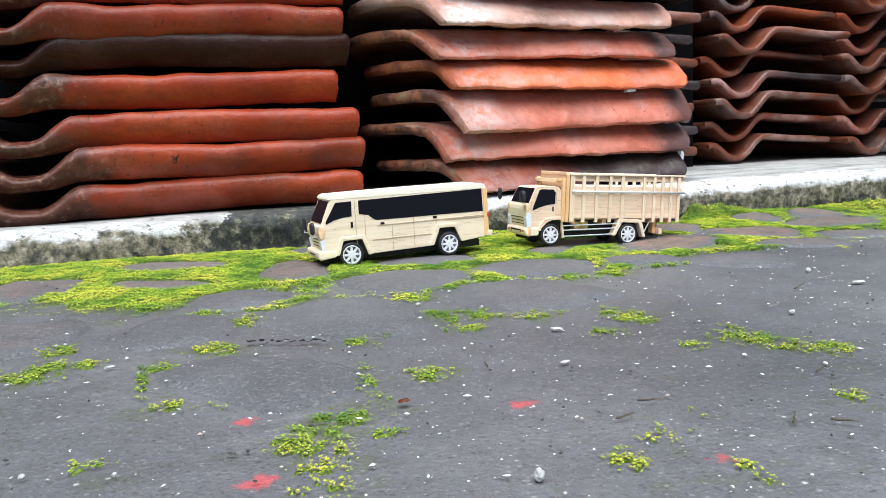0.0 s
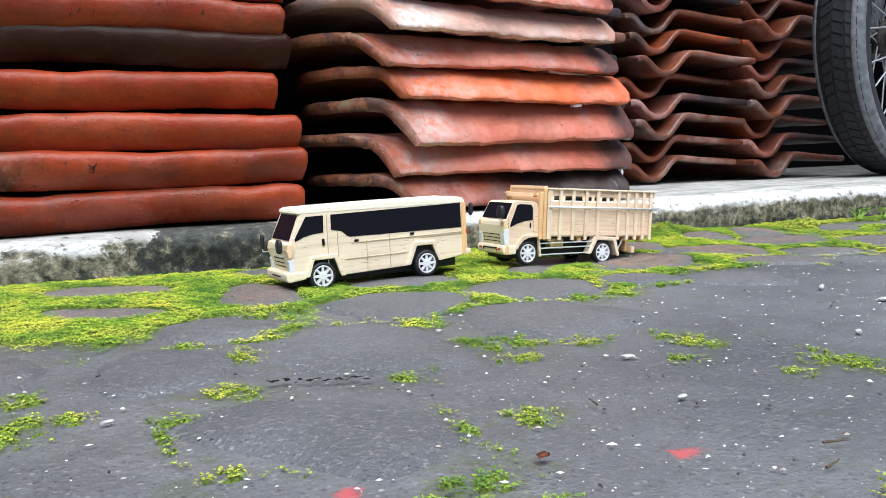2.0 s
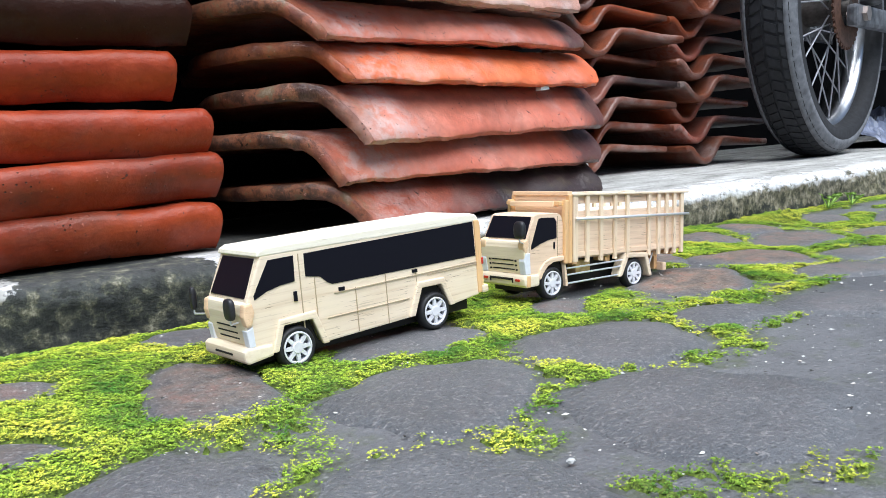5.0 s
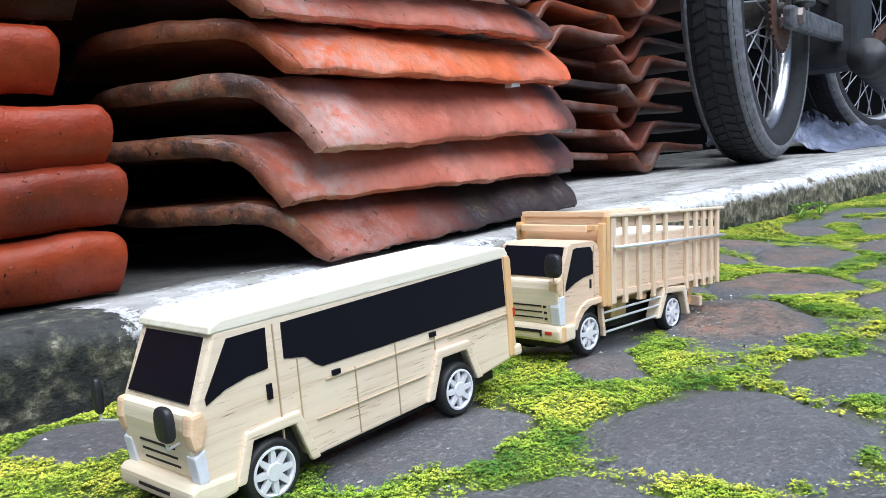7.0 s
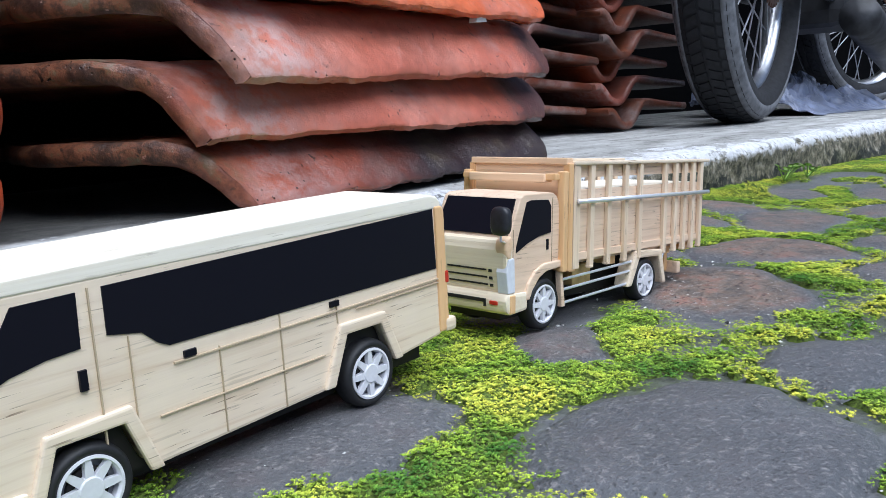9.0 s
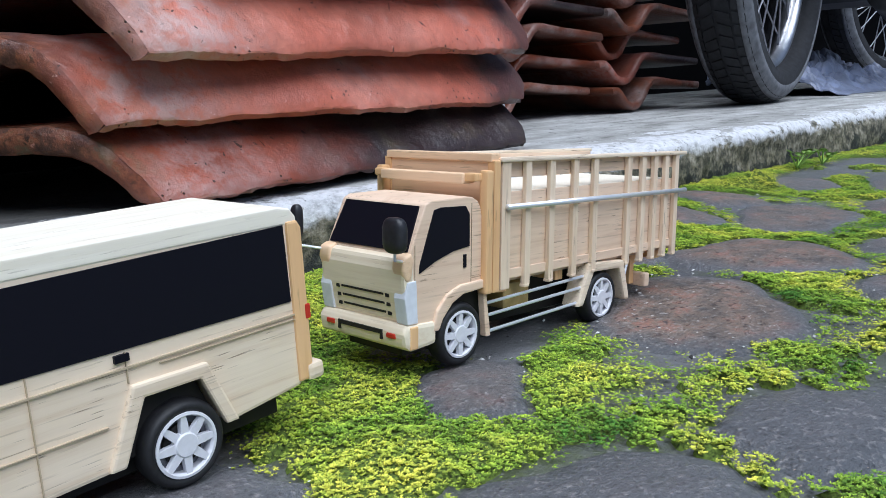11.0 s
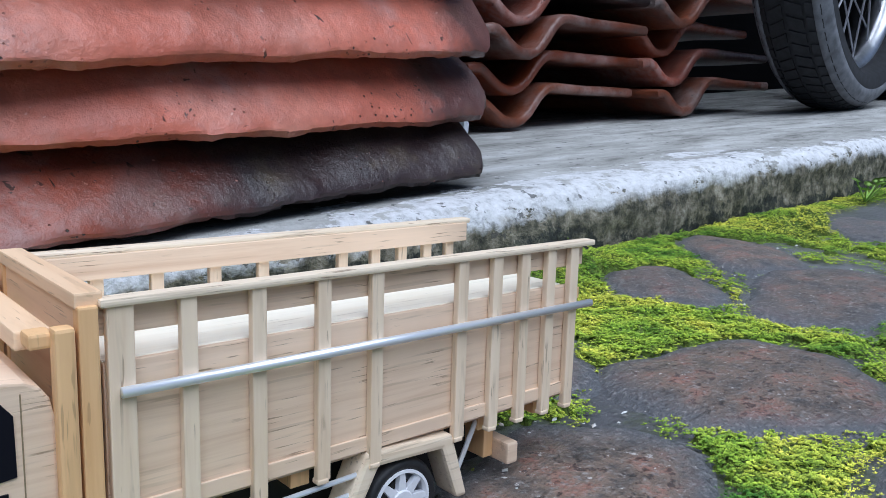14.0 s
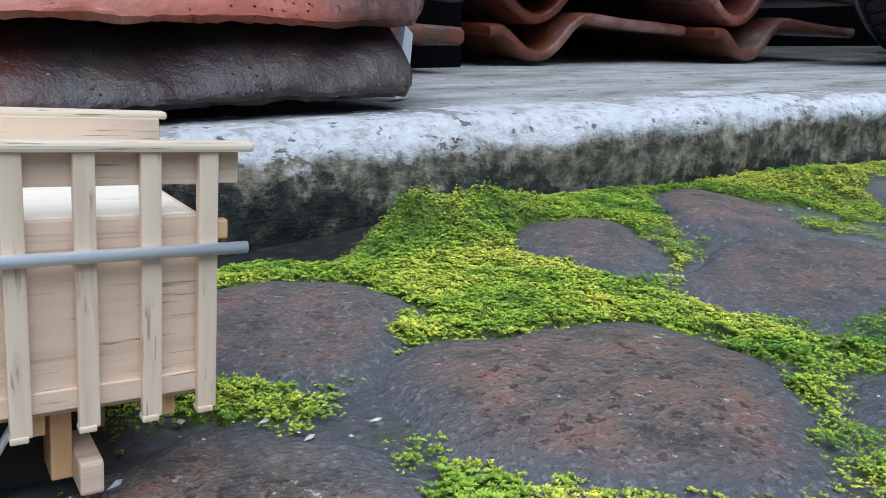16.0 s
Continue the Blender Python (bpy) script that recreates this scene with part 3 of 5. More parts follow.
def lattice(x, y, scale, seed):
    """Smooth value noise between 0 and 1 over the plan."""
    rng = np.random.default_rng(seed)
    table = rng.random((256, 256))
    u, v = np.asarray(x) * scale + 1000.0, np.asarray(y) * scale + 1000.0
    i, j = np.floor(u).astype(int), np.floor(v).astype(int)
    a, b = u - i, v - j
    a, b = a * a * (3 - 2 * a), b * b * (3 - 2 * b)
    t = lambda p, q: table[p % 256, q % 256]
    return (t(i, j) * (1 - a) + t(i + 1, j) * a) * (1 - b) + (t(i, j + 1) * (1 - a) + t(i + 1, j + 1) * a) * b


def rough_noise(x, y, scale, seed):
    return 0.5 * lattice(x, y, scale, seed) + 0.3 * lattice(x, y, scale * 2.3, seed + 1) + 0.2 * lattice(x, y, scale * 5.3, seed + 2)


# sparse moss out on the bare paving: x, y, radius x, radius y
PATCHES_NEAR = [
    (-0.053, 0.376, 0.013, 0.018), (-0.050, 0.416, 0.008, 0.015), (-0.036, 0.382, 0.007, 0.009), (0.019, 0.383, 0.011, 0.013), (-0.006, 0.363, 0.007, 0.008), (-0.004, 0.307, 0.009, 0.006),
    (0.015, 0.297, 0.009, 0.004), (0.086, 0.375, 0.008, 0.014), (0.070, 0.325, 0.009, 0.010), (0.071, 0.291, 0.005, 0.018), (0.056, 0.267, 0.011, 0.008), (0.034, 0.249, 0.008, 0.012),
    (0.036, 0.218, 0.009, 0.014), (0.047, 0.242, 0.004, 0.012), (0.096, 0.303, 0.009, 0.010), (0.063, 0.245, 0.005, 0.004), (0.246, 0.299, 0.013, 0.022), (0.262, 0.272, 0.012, 0.014),
    (0.217, 0.296, 0.005, 0.008), (0.142, 0.208, 0.007, 0.007), (0.121, 0.197, 0.006, 0.009),
]
PATCHES_FRONT = [
    (0.147, 0.173, 0.003, 0.010), (-0.026, 0.255, 0.007, 0.005), (0.162, 0.219, 0.002, 0.005), (0.223, 0.215, 0.004, 0.007), (-0.012, 0.333, 0.003, 0.018), (0.028, 0.298, 0.004, 0.006),
    (0.140, 0.405, 0.012, 0.018), (0.155, 0.400, 0.014, 0.012), (0.180, 0.390, 0.013, 0.010), (0.192, 0.383, 0.008, 0.006), (0.138, 0.375, 0.009, 0.009), (0.224, 0.364, 0.009, 0.02), (0.197, 0.335, 0.009, 0.008), (0.095, 0.382, 0.008, 0.008),
]
PATCHES_JOINTS = [
    (0.052, 0.480, 0.02, 0.012), (0.039, 0.446, 0.013, 0.014), (0.020, 0.474, 0.012, 0.006), (0.071, 0.489, 0.02, 0.008), (0.138, 0.468, 0.014, 0.014), (0.120, 0.482, 0.03, 0.007), (0.150, 0.48, 0.012, 0.006),
    (0.173, 0.489, 0.016, 0.012), (0.211, 0.489, 0.022, 0.006), (0.279, 0.478, 0.014, 0.012), (0.34, 0.488, 0.04, 0.005), (0.42, 0.525, 0.05, 0.007), (0.285, 0.492, 0.010, 0.010),
]
PATCHES_TRUCK = [
    (0.305, 0.542, 0.016, 0.018), (0.299, 0.517, 0.007, 0.02), (0.299, 0.497, 0.010, 0.012), (0.38, 0.542, 0.022, 0.014), (0.37, 0.527, 0.016, 0.012), (0.347, 0.542, 0.02, 0.012), (0.446, 0.568, 0.014, 0.016), (0.451, 0.548, 0.016, 0.014),
    (0.2, 0.54, 0.012, 0.014), (0.203, 0.522, 0.008, 0.014), (0.205, 0.506, 0.009, 0.013), (0.209, 0.494, 0.018, 0.008), (0.244, 0.478, 0.02, 0.007), (0.191, 0.488, 0.014, 0.008),
]
PATCHES = PATCHES_NEAR + PATCHES_FRONT + PATCHES_JOINTS + PATCHES_TRUCK


def moss_cover(x, y):
    """How mossy a spot is, 0 to 1."""
    n1, n2, n3 = rough_noise(x, y, 26, 3), rough_noise(x, y, 110, 9), rough_noise(x, y, 260, 15)
    line = 0.525 - 0.012 * np.sin(9 * x) + 0.09 * np.exp(-((x - 0.36) / 0.05) ** 2) * 0.4 + 0.05 * np.clip(x - 0.6, 0, 1) - 0.058 * np.exp(-((x + 0.012) / 0.045) ** 2)
    near = 1 / (1 + np.exp(-(y + 0.09 * (n1 - 0.5) - line) / 0.012))
    thin = 1 - 0.75 * np.clip((n2 - 0.44) / 0.1, 0, 1) * np.exp(-((y - line - 0.01) / 0.03) ** 2)
    near = near * thin * (1 - 0.7 * np.clip((n3 - 0.56) / 0.06, 0, 1) * np.exp(-((y - line) / 0.035) ** 2))
    for px, py, rx, ry in PATCHES:
        d = 1.5 * (((x - px) / rx) ** 2 + ((y - py) / ry) ** 2)
        near = np.maximum(near, np.clip(1.0 * np.exp(-d * 0.7) + 3.4 * (n3 - 0.54) + 1.6 * (n2 - 0.5), 0, 0.78) * np.exp(-np.clip(d - 1.8, 0, 9)))
    clear = np.ones_like(x)
    for s in STONES:
        r = stone_r(s, x, y)
        soft = 0.05 + 0.03 * (s[1] < 0.5)
        clear = np.minimum(clear, 1 / (1 + np.exp(-(r - 0.985 + 0.42 * (n2 - 0.5) + 0.42 * (n3 - 0.5) + 0.2 * (n1 - 0.5)) / soft)))
    # thin, torn moss over the bare rise beyond the truck
    bare = np.exp(-((np.asarray(x) - 0.665) / 0.085) ** 4 - ((np.asarray(y) - 0.672 - 0.35 * (np.asarray(x) - 0.66)) / 0.05) ** 4)
    clear = clear * (1 - bare * np.clip((n2 - 0.4) / 0.12, 0.35, 1))
    outer = 1 / (1 + np.exp(-(x - 0.56) / 0.01)) / (1 + np.exp((y - 0.602) / 0.006))
    clear = clear * (1 - 0.85 * outer * np.clip((n2 - 0.36) / 0.1, 0, 1))
    edge = 0.742 + 0.03 * (n1 - 0.5) - 0.012 * np.exp(-((np.asarray(x) - 0.11) / 0.03) ** 2)
    gutter = 1 - 0.97 / (1 + np.exp(-(y - edge) / 0.002)) / (1 + np.exp((x - 0.19) / 0.006)) / (1 + np.exp(-(x - 0.05) / 0.01))
    hollow = 1 - 0.97 / (1 + np.exp(-(y - np.clip(0.742 - 1.1 * (x - 0.472), 0.712, 0.738) + 0.02 * (n1 - 0.5)) / 0.002)) * np.exp(-((x - 0.9 * np.clip(y - 0.713, 0, 1) - 0.447) / 0.06) ** 8)
    far = 1 / (1 + np.exp((x - 1.6) / 0.1)) * (1 - np.clip((np.asarray(x) - 0.68) / 0.08, 0, 1) * np.clip((0.58 - rough_noise(x, y, 19, 41)) / 0.06, 0, 1) * np.clip((0.762 - np.asarray(y)) / 0.03, 0, 1))
    far = far * (1 - 0.95 * np.exp(-(((x - 0.469) / 0.017) ** 2 + ((y - 0.621) / 0.017) ** 2) ** 2)) * (1 - 0.9 * np.exp(-(((x - 0.328) / 0.022) ** 2 + ((y - 0.611) / 0.009) ** 2) ** 2)) * (1 - 0.95 * np.exp(-(((x - 0.362) / 0.072) ** 2 + ((y - 0.636) / 0.026) ** 2) ** 3)) * (1 - 0.9 * np.exp(-(((x - 0.19) / 0.055) ** 2 + ((y - 0.618) / 0.014) ** 2) ** 3))
    return np.clip(near * clear * gutter * hollow * far * (0.78 + 0.5 * n2), 0, 1)


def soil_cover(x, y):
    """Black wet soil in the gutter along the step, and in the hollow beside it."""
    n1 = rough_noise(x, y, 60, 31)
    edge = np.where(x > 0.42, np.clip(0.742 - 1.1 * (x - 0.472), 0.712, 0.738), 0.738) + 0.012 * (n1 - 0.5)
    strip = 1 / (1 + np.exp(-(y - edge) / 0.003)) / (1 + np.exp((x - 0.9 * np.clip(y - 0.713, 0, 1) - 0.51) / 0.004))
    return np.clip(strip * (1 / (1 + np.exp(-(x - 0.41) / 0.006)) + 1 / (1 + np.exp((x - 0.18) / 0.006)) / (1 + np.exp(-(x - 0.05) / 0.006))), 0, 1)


def moss_height(x, y, c):
    mound = 0.010 * np.exp(-((x - 0.555) / 0.04) ** 2 - ((y - 0.740) / 0.018) ** 2) + 0.005 * np.exp(-((x - 0.78) / 0.055) ** 2 - ((y - 0.735) / 0.025) ** 2)
    return (0.0010 + 0.0012 / (1 + np.exp(-(y - 0.49) / 0.015)) + mound) * np.clip(c * 1.15, 0, 1) ** 0.8 * (0.3 + 0.75 * lattice(x, y, 170, 21) + 0.6 * lattice(x, y, 420, 22))


def grow_moss():
    """Moss cushions with many small leaf tips, one mesh."""
    rng = np.random.default_rng(4)
    # cushions
    xs, ys = np.arange(-0.33, 1.3, 0.0024), np.arange(0.15, 0.766, 0.0024)
    A, B = np.meshgrid(xs, ys, indexing="ij")
    cov = moss_cover(A, B)
    h = ground_z(A, B) - 0.0015 + moss_height(A, B, cov) + 0.0009 * (rng.random(A.shape) - 0.3) - 0.003 * np.clip((0.75 - cov) / 0.2, 0, 1)
    m, k = A.shape
    vid = np.arange(m * k).reshape(m, k)
    keep = np.maximum.reduce([cov[:-1, :-1], cov[1:, :-1], cov[:-1, 1:], cov[1:, 1:]]) > 0.55
    f = np.stack([vid[:-1, :-1], vid[1:, :-1], vid[1:, 1:], vid[:-1, 1:]], -1)[keep]
    bed_v = np.stack([A, B, h], -1).reshape(-1, 3)
    used, inv = np.unique(f, return_inverse=True)
    bed_v, f = bed_v[used], inv.reshape(f.shape)
    quads = np.concatenate([f[:, [0, 1, 2]], f[:, [0, 2, 3]]])
    # leaf tips
    weight = np.clip(cov * 1.8 - 0.3, 0, 1) * (1 + 0.8 * np.exp(-((A - 0.5) / 0.2) ** 2)) * (0.6 + 0.4 * (B > 0.48)) * np.clip(1.1 - (A - 0.7) * 1.6, 0.15, 1)
    pick = rng.choice(A.size, 330000, p=(weight / weight.sum()).ravel())
    px = A.ravel()[pick] + rng.uniform(-0.0014, 0.0014, len(pick))
    py = B.ravel()[pick] + rng.uniform(-0.0014, 0.0014, len(pick))
    c = cov.ravel()[pick]
    n, k = len(px), 7
    pz = ground_z(px, py) - 0.0012 + moss_height(px, py, c) * rng.uniform(0.8, 1.2, n)
    ln = (rng.uniform(0.00038, 0.0008, n) * (0.7 + 0.4 * c))[:, None] * rng.uniform(0.75, 1.2, (n, k))
    ang = rng.uniform(0, 2 * np.pi, n)[:, None] + 2 * np.pi * np.arange(k) / k + rng.uniform(-0.4, 0.4, (n, k))
    rise = rng.uniform(0.3, 1.2, (n, k))
    d = np.stack([np.cos(ang), np.sin(ang), np.zeros((n, k))], -1)
    side = np.stack([-np.sin(ang), np.cos(ang), np.zeros((n, k))], -1) * (ln * 0.5)[..., None]
    root = np.stack([px, py, pz], -1)
    midp = root[:, None] + d * (ln * 0.5)[..., None] + np.stack([0 * ln, 0 * ln, ln * rise * 0.6], -1)
    tip = root[:, None] + d * ln[..., None] + np.stack([0 * ln, 0 * ln, ln * rise * 0.75], -1)
    verts = np.concatenate([root[:, None], np.stack([midp + side, tip], 2).reshape(n, 2 * k, 3)], 1).reshape(-1, 3)
    o = len(bed_v) + (2 * k + 1) * np.arange(n)[:, None]
    e = 1 + 2 * np.arange(k)[None]
    z0 = 0 * e
    leaf = np.stack([o + z0, o + e, o + e + 1], -1).reshape(-1, 3)
    v, t = np.concatenate([bed_v, verts]), np.concatenate([quads, leaf])
    me = bpy.data.meshes.new("moss")
    me.vertices.add(len(v))
    me.vertices.foreach_set("co", v.astype(np.float32).ravel())
    me.loops.add(t.size)
    me.loops.foreach_set("vertex_index", t.astype(np.int32).ravel())
    me.polygons.add(len(t))
    me.polygons.foreach_set("loop_start", np.arange(0, t.size, 3, dtype=np.int32))
    me.update(calc_edges=True)
    attribute(me, "root_to_tip", np.concatenate([np.full(len(bed_v), 0.3), (np.array([0.0] + [0.55, 1.0] * k)[None] * np.where(py < 0.45, 0.32, 1.0)[:, None]).ravel()]))
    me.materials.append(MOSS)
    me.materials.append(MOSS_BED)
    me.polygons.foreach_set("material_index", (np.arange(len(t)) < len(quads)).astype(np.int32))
    tagged(new("moss", me), "bright green moss growing in the joints between stones", "moss", kind="stuff")


grow_moss()

# damp green film near the moss, and worn red paint spots
RED_SPOTS = [(0.115, 0.255, 0.006), (0.021, 0.277, 0.0055), (0.043, 0.299, 0.006), (0.020, 0.224, 0.0065), (0.146, 0.186, 0.005)]
attribute(ground.data, "damp", sum(moss_cover(X + dx, Y + dy) for dx, dy in ((0, 0), (0.012, 0), (-0.012, 0), (0, 0.012), (0, -0.012))) / 5 * (np.abs(X) < 2))
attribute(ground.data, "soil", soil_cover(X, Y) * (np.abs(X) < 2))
attribute(ground.data, "paint", sum(np.exp(-((X - px) ** 2 + (Y - py) ** 2) / (r * r)) for px, py, r in RED_SPOTS))


def grit():
    """Loose grit and crumbs scattered over the paving, one mesh."""
    rng = np.random.default_rng(11)
    n = 8000
    px, py = rng.uniform(-0.25, 0.75, n), rng.uniform(0.02, 0.72, n)
    ok = (moss_cover(px, py) < 0.3) & ((px > 0.02) | (rng.random(n) < 0.6))
    px, py = px[ok], py[ok]
    n = len(px)
    size = 0.0003 + 0.0008 * rng.random(n) ** 4
    pz = ground_z(px, py) + np.array([max([0.0] + [0.0012 * (1 - r * r) for r in [float(stone_r(s, a, b)) for s in STONES if abs(s[0] - a) < 0.06 and abs(s[1] - b) < 0.06] if r < 1]) for a, b in zip(px, py)])
    shape = np.array([(1, 0, 0), (0, 1, 0), (-1, 0, 0), (0, -1, 0), (0, 0, 0.8), (0, 0, -0.8)])
    ang = rng.uniform(0, 6.28, n)
    stretch = np.stack([size * rng.uniform(0.7, 1.8, n), size * rng.uniform(0.6, 1.1, n), size * rng.uniform(0.5, 0.9, n)], -1)
    p = shape[None] * stretch[:, None] * rng.uniform(0.7, 1.2, (n, 6, 1))
    c, q = np.cos(ang)[:, None], np.sin(ang)[:, None]
    v = np.stack([p[..., 0] * c - p[..., 1] * q + px[:, None], p[..., 0] * q + p[..., 1] * c + py[:, None], p[..., 2] + pz[:, None]], -1).reshape(-1, 3)
    f = np.array([(0, 1, 4), (1, 2, 4), (2, 3, 4), (3, 0, 4), (1, 0, 5), (2, 1, 5), (3, 2, 5), (0, 3, 5)])
    faces = (f[None] + 6 * np.arange(n)[:, None, None]).reshape(-1, 3)
    me = bpy.data.meshes.new("grit")
    me.from_pydata(v.tolist(), [], faces.tolist())
    m, nn, l, b = material("grit", 0.8)
    g = nn.new("ShaderNodeNewGeometry")
    l.new(ramp(nn, l, g.outputs["Random Per Island"], [(0.0, (0.03, 0.03, 0.03)), (0.3, (0.06, 0.055, 0.05)), (0.34, (0.45, 0.45, 0.44)), (0.75, (0.7, 0.7, 0.68)), (1.0, (0.3, 0.22, 0.18))]), b.inputs["Base Color"])
    me.materials.append(m)
    tagged(new("grit", me), "loose pale and dark grit lying on the paving", "grit", kind="stuff")


grit()
PEBBLE = plain("pale_pebble", (0.42, 0.42, 0.41), 0.8, 0, 0.35, 260)


def pebble(x, y, a, b, h, turn, label="small pale pebble lying on the paving"):
    bm = bmesh.new()
    bmesh.ops.create_icosphere(bm, subdivisions=2, radius=1)
    for v in bm.verts:
        v.co *= 1 + 0.3 * noise.noise(v.co * 1.7 + Vector((x * 90, y * 70, 0)))
        v.co = Vector((v.co.x * a, v.co.y * b, v.co.z * h))
    ob = part("pebble", bm, PEBBLE)
    ob.matrix_world = pose(x, y, float(ground_z(x, y)) + h * 0.35, 0, 0, turn)
    tagged(ob, label, "pebble", "pebbles on the paving")


for px, py, pa, pb, ph, pt in ((0.396, 0.422, 0.003, 0.0022, 0.002, 20), (0.091, 0.1925, 0.0025, 0.002, 0.0022, 60), (0.176, 0.349, 0.004, 0.002, 0.001, -20), (0.1515, 0.293, 0.0032, 0.0015, 0.0008, 10),
                               (-0.025, 0.369, 0.0032, 0.0012, 0.0008, 15), (0.394, 0.379, 0.006, 0.0025, 0.0012, -10), (0.098, 0.418, 0.0022, 0.0015, 0.001, 0), (-0.018, 0.242, 0.0011, 0.001, 0.0009, 0), (-0.043, 0.251, 0.0014, 0.001, 0.001, 40),
                               (0.30, 0.33, 0.003, 0.002, 0.0014, 30), (0.135, 0.44, 0.002, 0.0014, 0.001, 0)):
    pebble(px, py, 0.75 * pa, 0.75 * pb, 0.8 * ph, pt)


# ---- cement step ----
def cement_step():
    """Long raised step with a worn round nose, closed by a base under it."""
    bm = bmesh.new()
    xs = axis(-0.4, 1.4, 0.0045, -12, 14, 1.4)
    prof = [(0.0, -0.06), (0.0, -0.024), (0.0, -0.018), (0.0005, -0.012), (0.001, -0.006), (0.0015, 0.0), (0.0022, 0.005), (0.0035, 0.010), (0.006, 0.0145), (0.010, 0.0175), (0.016, 0.0192), (0.026, 0.0199), (0.04, 0.02), (0.09, 0.02), (0.2, 0.02), (0.5, 0.02), (1.05, 0.02)]
    rows = []
    for x in xs:
        row = []
        for d, z in prof:
            k = 1.0 if d < 0.1 else 0.15
            wob = noise.noise(Vector((x * 9, d * 20, z * 30))) * 0.006 + noise.noise(Vector((x * 40, d * 60, z * 60))) * 0.0026 + noise.noise(Vector((x * 130, d * 150, z * 170))) * 0.0014
            lift = noise.noise(Vector((x * 7, d * 14, 3.0))) * 0.0012 if d >= 0.01 else 0
            row.append(bm.verts.new((x, KERB_Y + d + (wob * k if d < 0.05 else 0), z + (lift if d < 0.05 else min(0.0, lift)))))
        rows.append(row)
    for a, c in zip(rows, rows[1:]):
        for i in range(len(prof) - 1):
            bm.faces.new((a[i], c[i], c[i + 1], a[i + 1]))
    bmesh.ops.recalc_face_normals(bm, faces=bm.faces)
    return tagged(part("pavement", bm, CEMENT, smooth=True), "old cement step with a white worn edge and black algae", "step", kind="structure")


cement_step()
# Near-black colour stands in for the deep shade between the stacks.
DIM = plain("shade_black", (0.004, 0.0038, 0.0045), 0.9, 0, 0.25, 8)
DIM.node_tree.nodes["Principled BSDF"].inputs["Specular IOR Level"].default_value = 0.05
# Walls added to close the gaps behind the tiles and block light there.
tagged(part("wall_side", box(-12, 0.785, 1.078, 1.46, -0.06, 0.72), DIM), "added wall, coloured near-black for the shade behind the stacks", "wall", kind="structure")
tagged(part("wall_back", box(-12, 14, 1.5, 1.6, -0.06, 0.72), DIM), "added wall, coloured near-black for the shade behind the stacks", "wall", kind="structure")
# Unseen roof, added to keep sky and sun off the back.
tagged(part("ceiling", box(-12, 14, 1.0, 1.6, 0.72, 0.78), plain("shading_roof", (0.12, 0.1, 0.08), 0.9, 0, 0.3, 6)), "unseen roof added to shade the back of the step", "ceiling", kind="structure")


# ---- roof tiles ----
def front_tile(seed, long=0.3, tall=1.0):
    """Tile laid with its long edge to the lane: sloping front lip, flat pan behind, corner cut off at an angle. Origin at the lip's end, under it."""
    prof = [(0.0006, 0.0040), (0.0, 0.0085), (0.0055, 0.0155), (0.015, 0.0250), (0.024, 0.0328), (0.034, 0.0375), (0.05, 0.039), (0.07, 0.039), (0.09, 0.0385), (0.14, 0.038), (0.2, 0.037), (0.26, 0.036)]
    cut = [0.0, -0.002, -0.005, -0.011, -0.016, -0.023, -0.031, -0.044, -0.056, -0.054, -0.02, 0.0]
    k, s_ = np.arange(12), np.linspace(0, 11, 27)
    soft = lambda a: np.convolve(np.pad(np.interp(s_, k, a), 2, "reflect", reflect_type="odd"), (0.1, 0.22, 0.36, 0.22, 0.1), "valid")
    prof, cut = list(zip(soft([p[0] for p in prof]), soft([p[1] for p in prof]))), soft(cut)
    grid = []
    for i in range(100):
        t = i / 99
        row = []
        for (y, z), x0 in zip(prof, cut):
            z = 0.0040 + (z - 0.0040) * tall
            x = x0 + (long - x0) * t
            x -= 0.009 * max(0.0, (0.017 - z) / 0.013) * smooth((t - 0.85) / 0.15)
            sag = 0.003 * math.sin(math.pi * t + seed) * (1 if y < 0.03 else 0.3)
            row.append((x, y + 0.002 * math.sin(7 * t + seed), z + sag * 0.5))
        grid.append(row)
    return grid


def rim_tile(seed):
    """Tile laid with a rolled trough at one end and a turned-down front edge. Origin under the front edge's far end."""
    prof = [(0.009, -0.001), (0.0035, 0.004), (-0.0015, 0.010), (-0.0052, 0.0162), (-0.0068, 0.0215), (-0.0066, 0.0262), (-0.0045, 0.0300), (-0.0008, 0.0320), (0.006, 0.0327), (0.02, 0.0328), (0.05, 0.0325), (0.1, 0.032), (0.24, 0.031)]
    grid = []
    for i in range(80):
        x = -0.36 + 0.36 * (1 - (1 - i / 79) ** 1.25)
        a = smooth((-0.262 - x) / 0.04) - 0.75 * smooth((-0.315 - x) / 0.04)
        end = max(0.0, (x + 0.007) / 0.007) ** 2.2
        row = []
        for y, z in prof:
            row.append((x - 0.003 * (1 - z / 0.033) * smooth((x + 0.2) / 0.2), y + 0.0015 * math.sin(20 * x + seed) + 0.002 * end, z - 0.022 * a * (0.25 + 0.75 * min(1, z / 0.03)) - 0.0065 * end * max(0.0, z) / 0.033 + 0.0012 * math.sin(26 * x + seed) + 0.0022 * noise.noise(Vector((x * 24, seed, 0))) * (z > 0.015)))
        grid.append(row)
    return grid


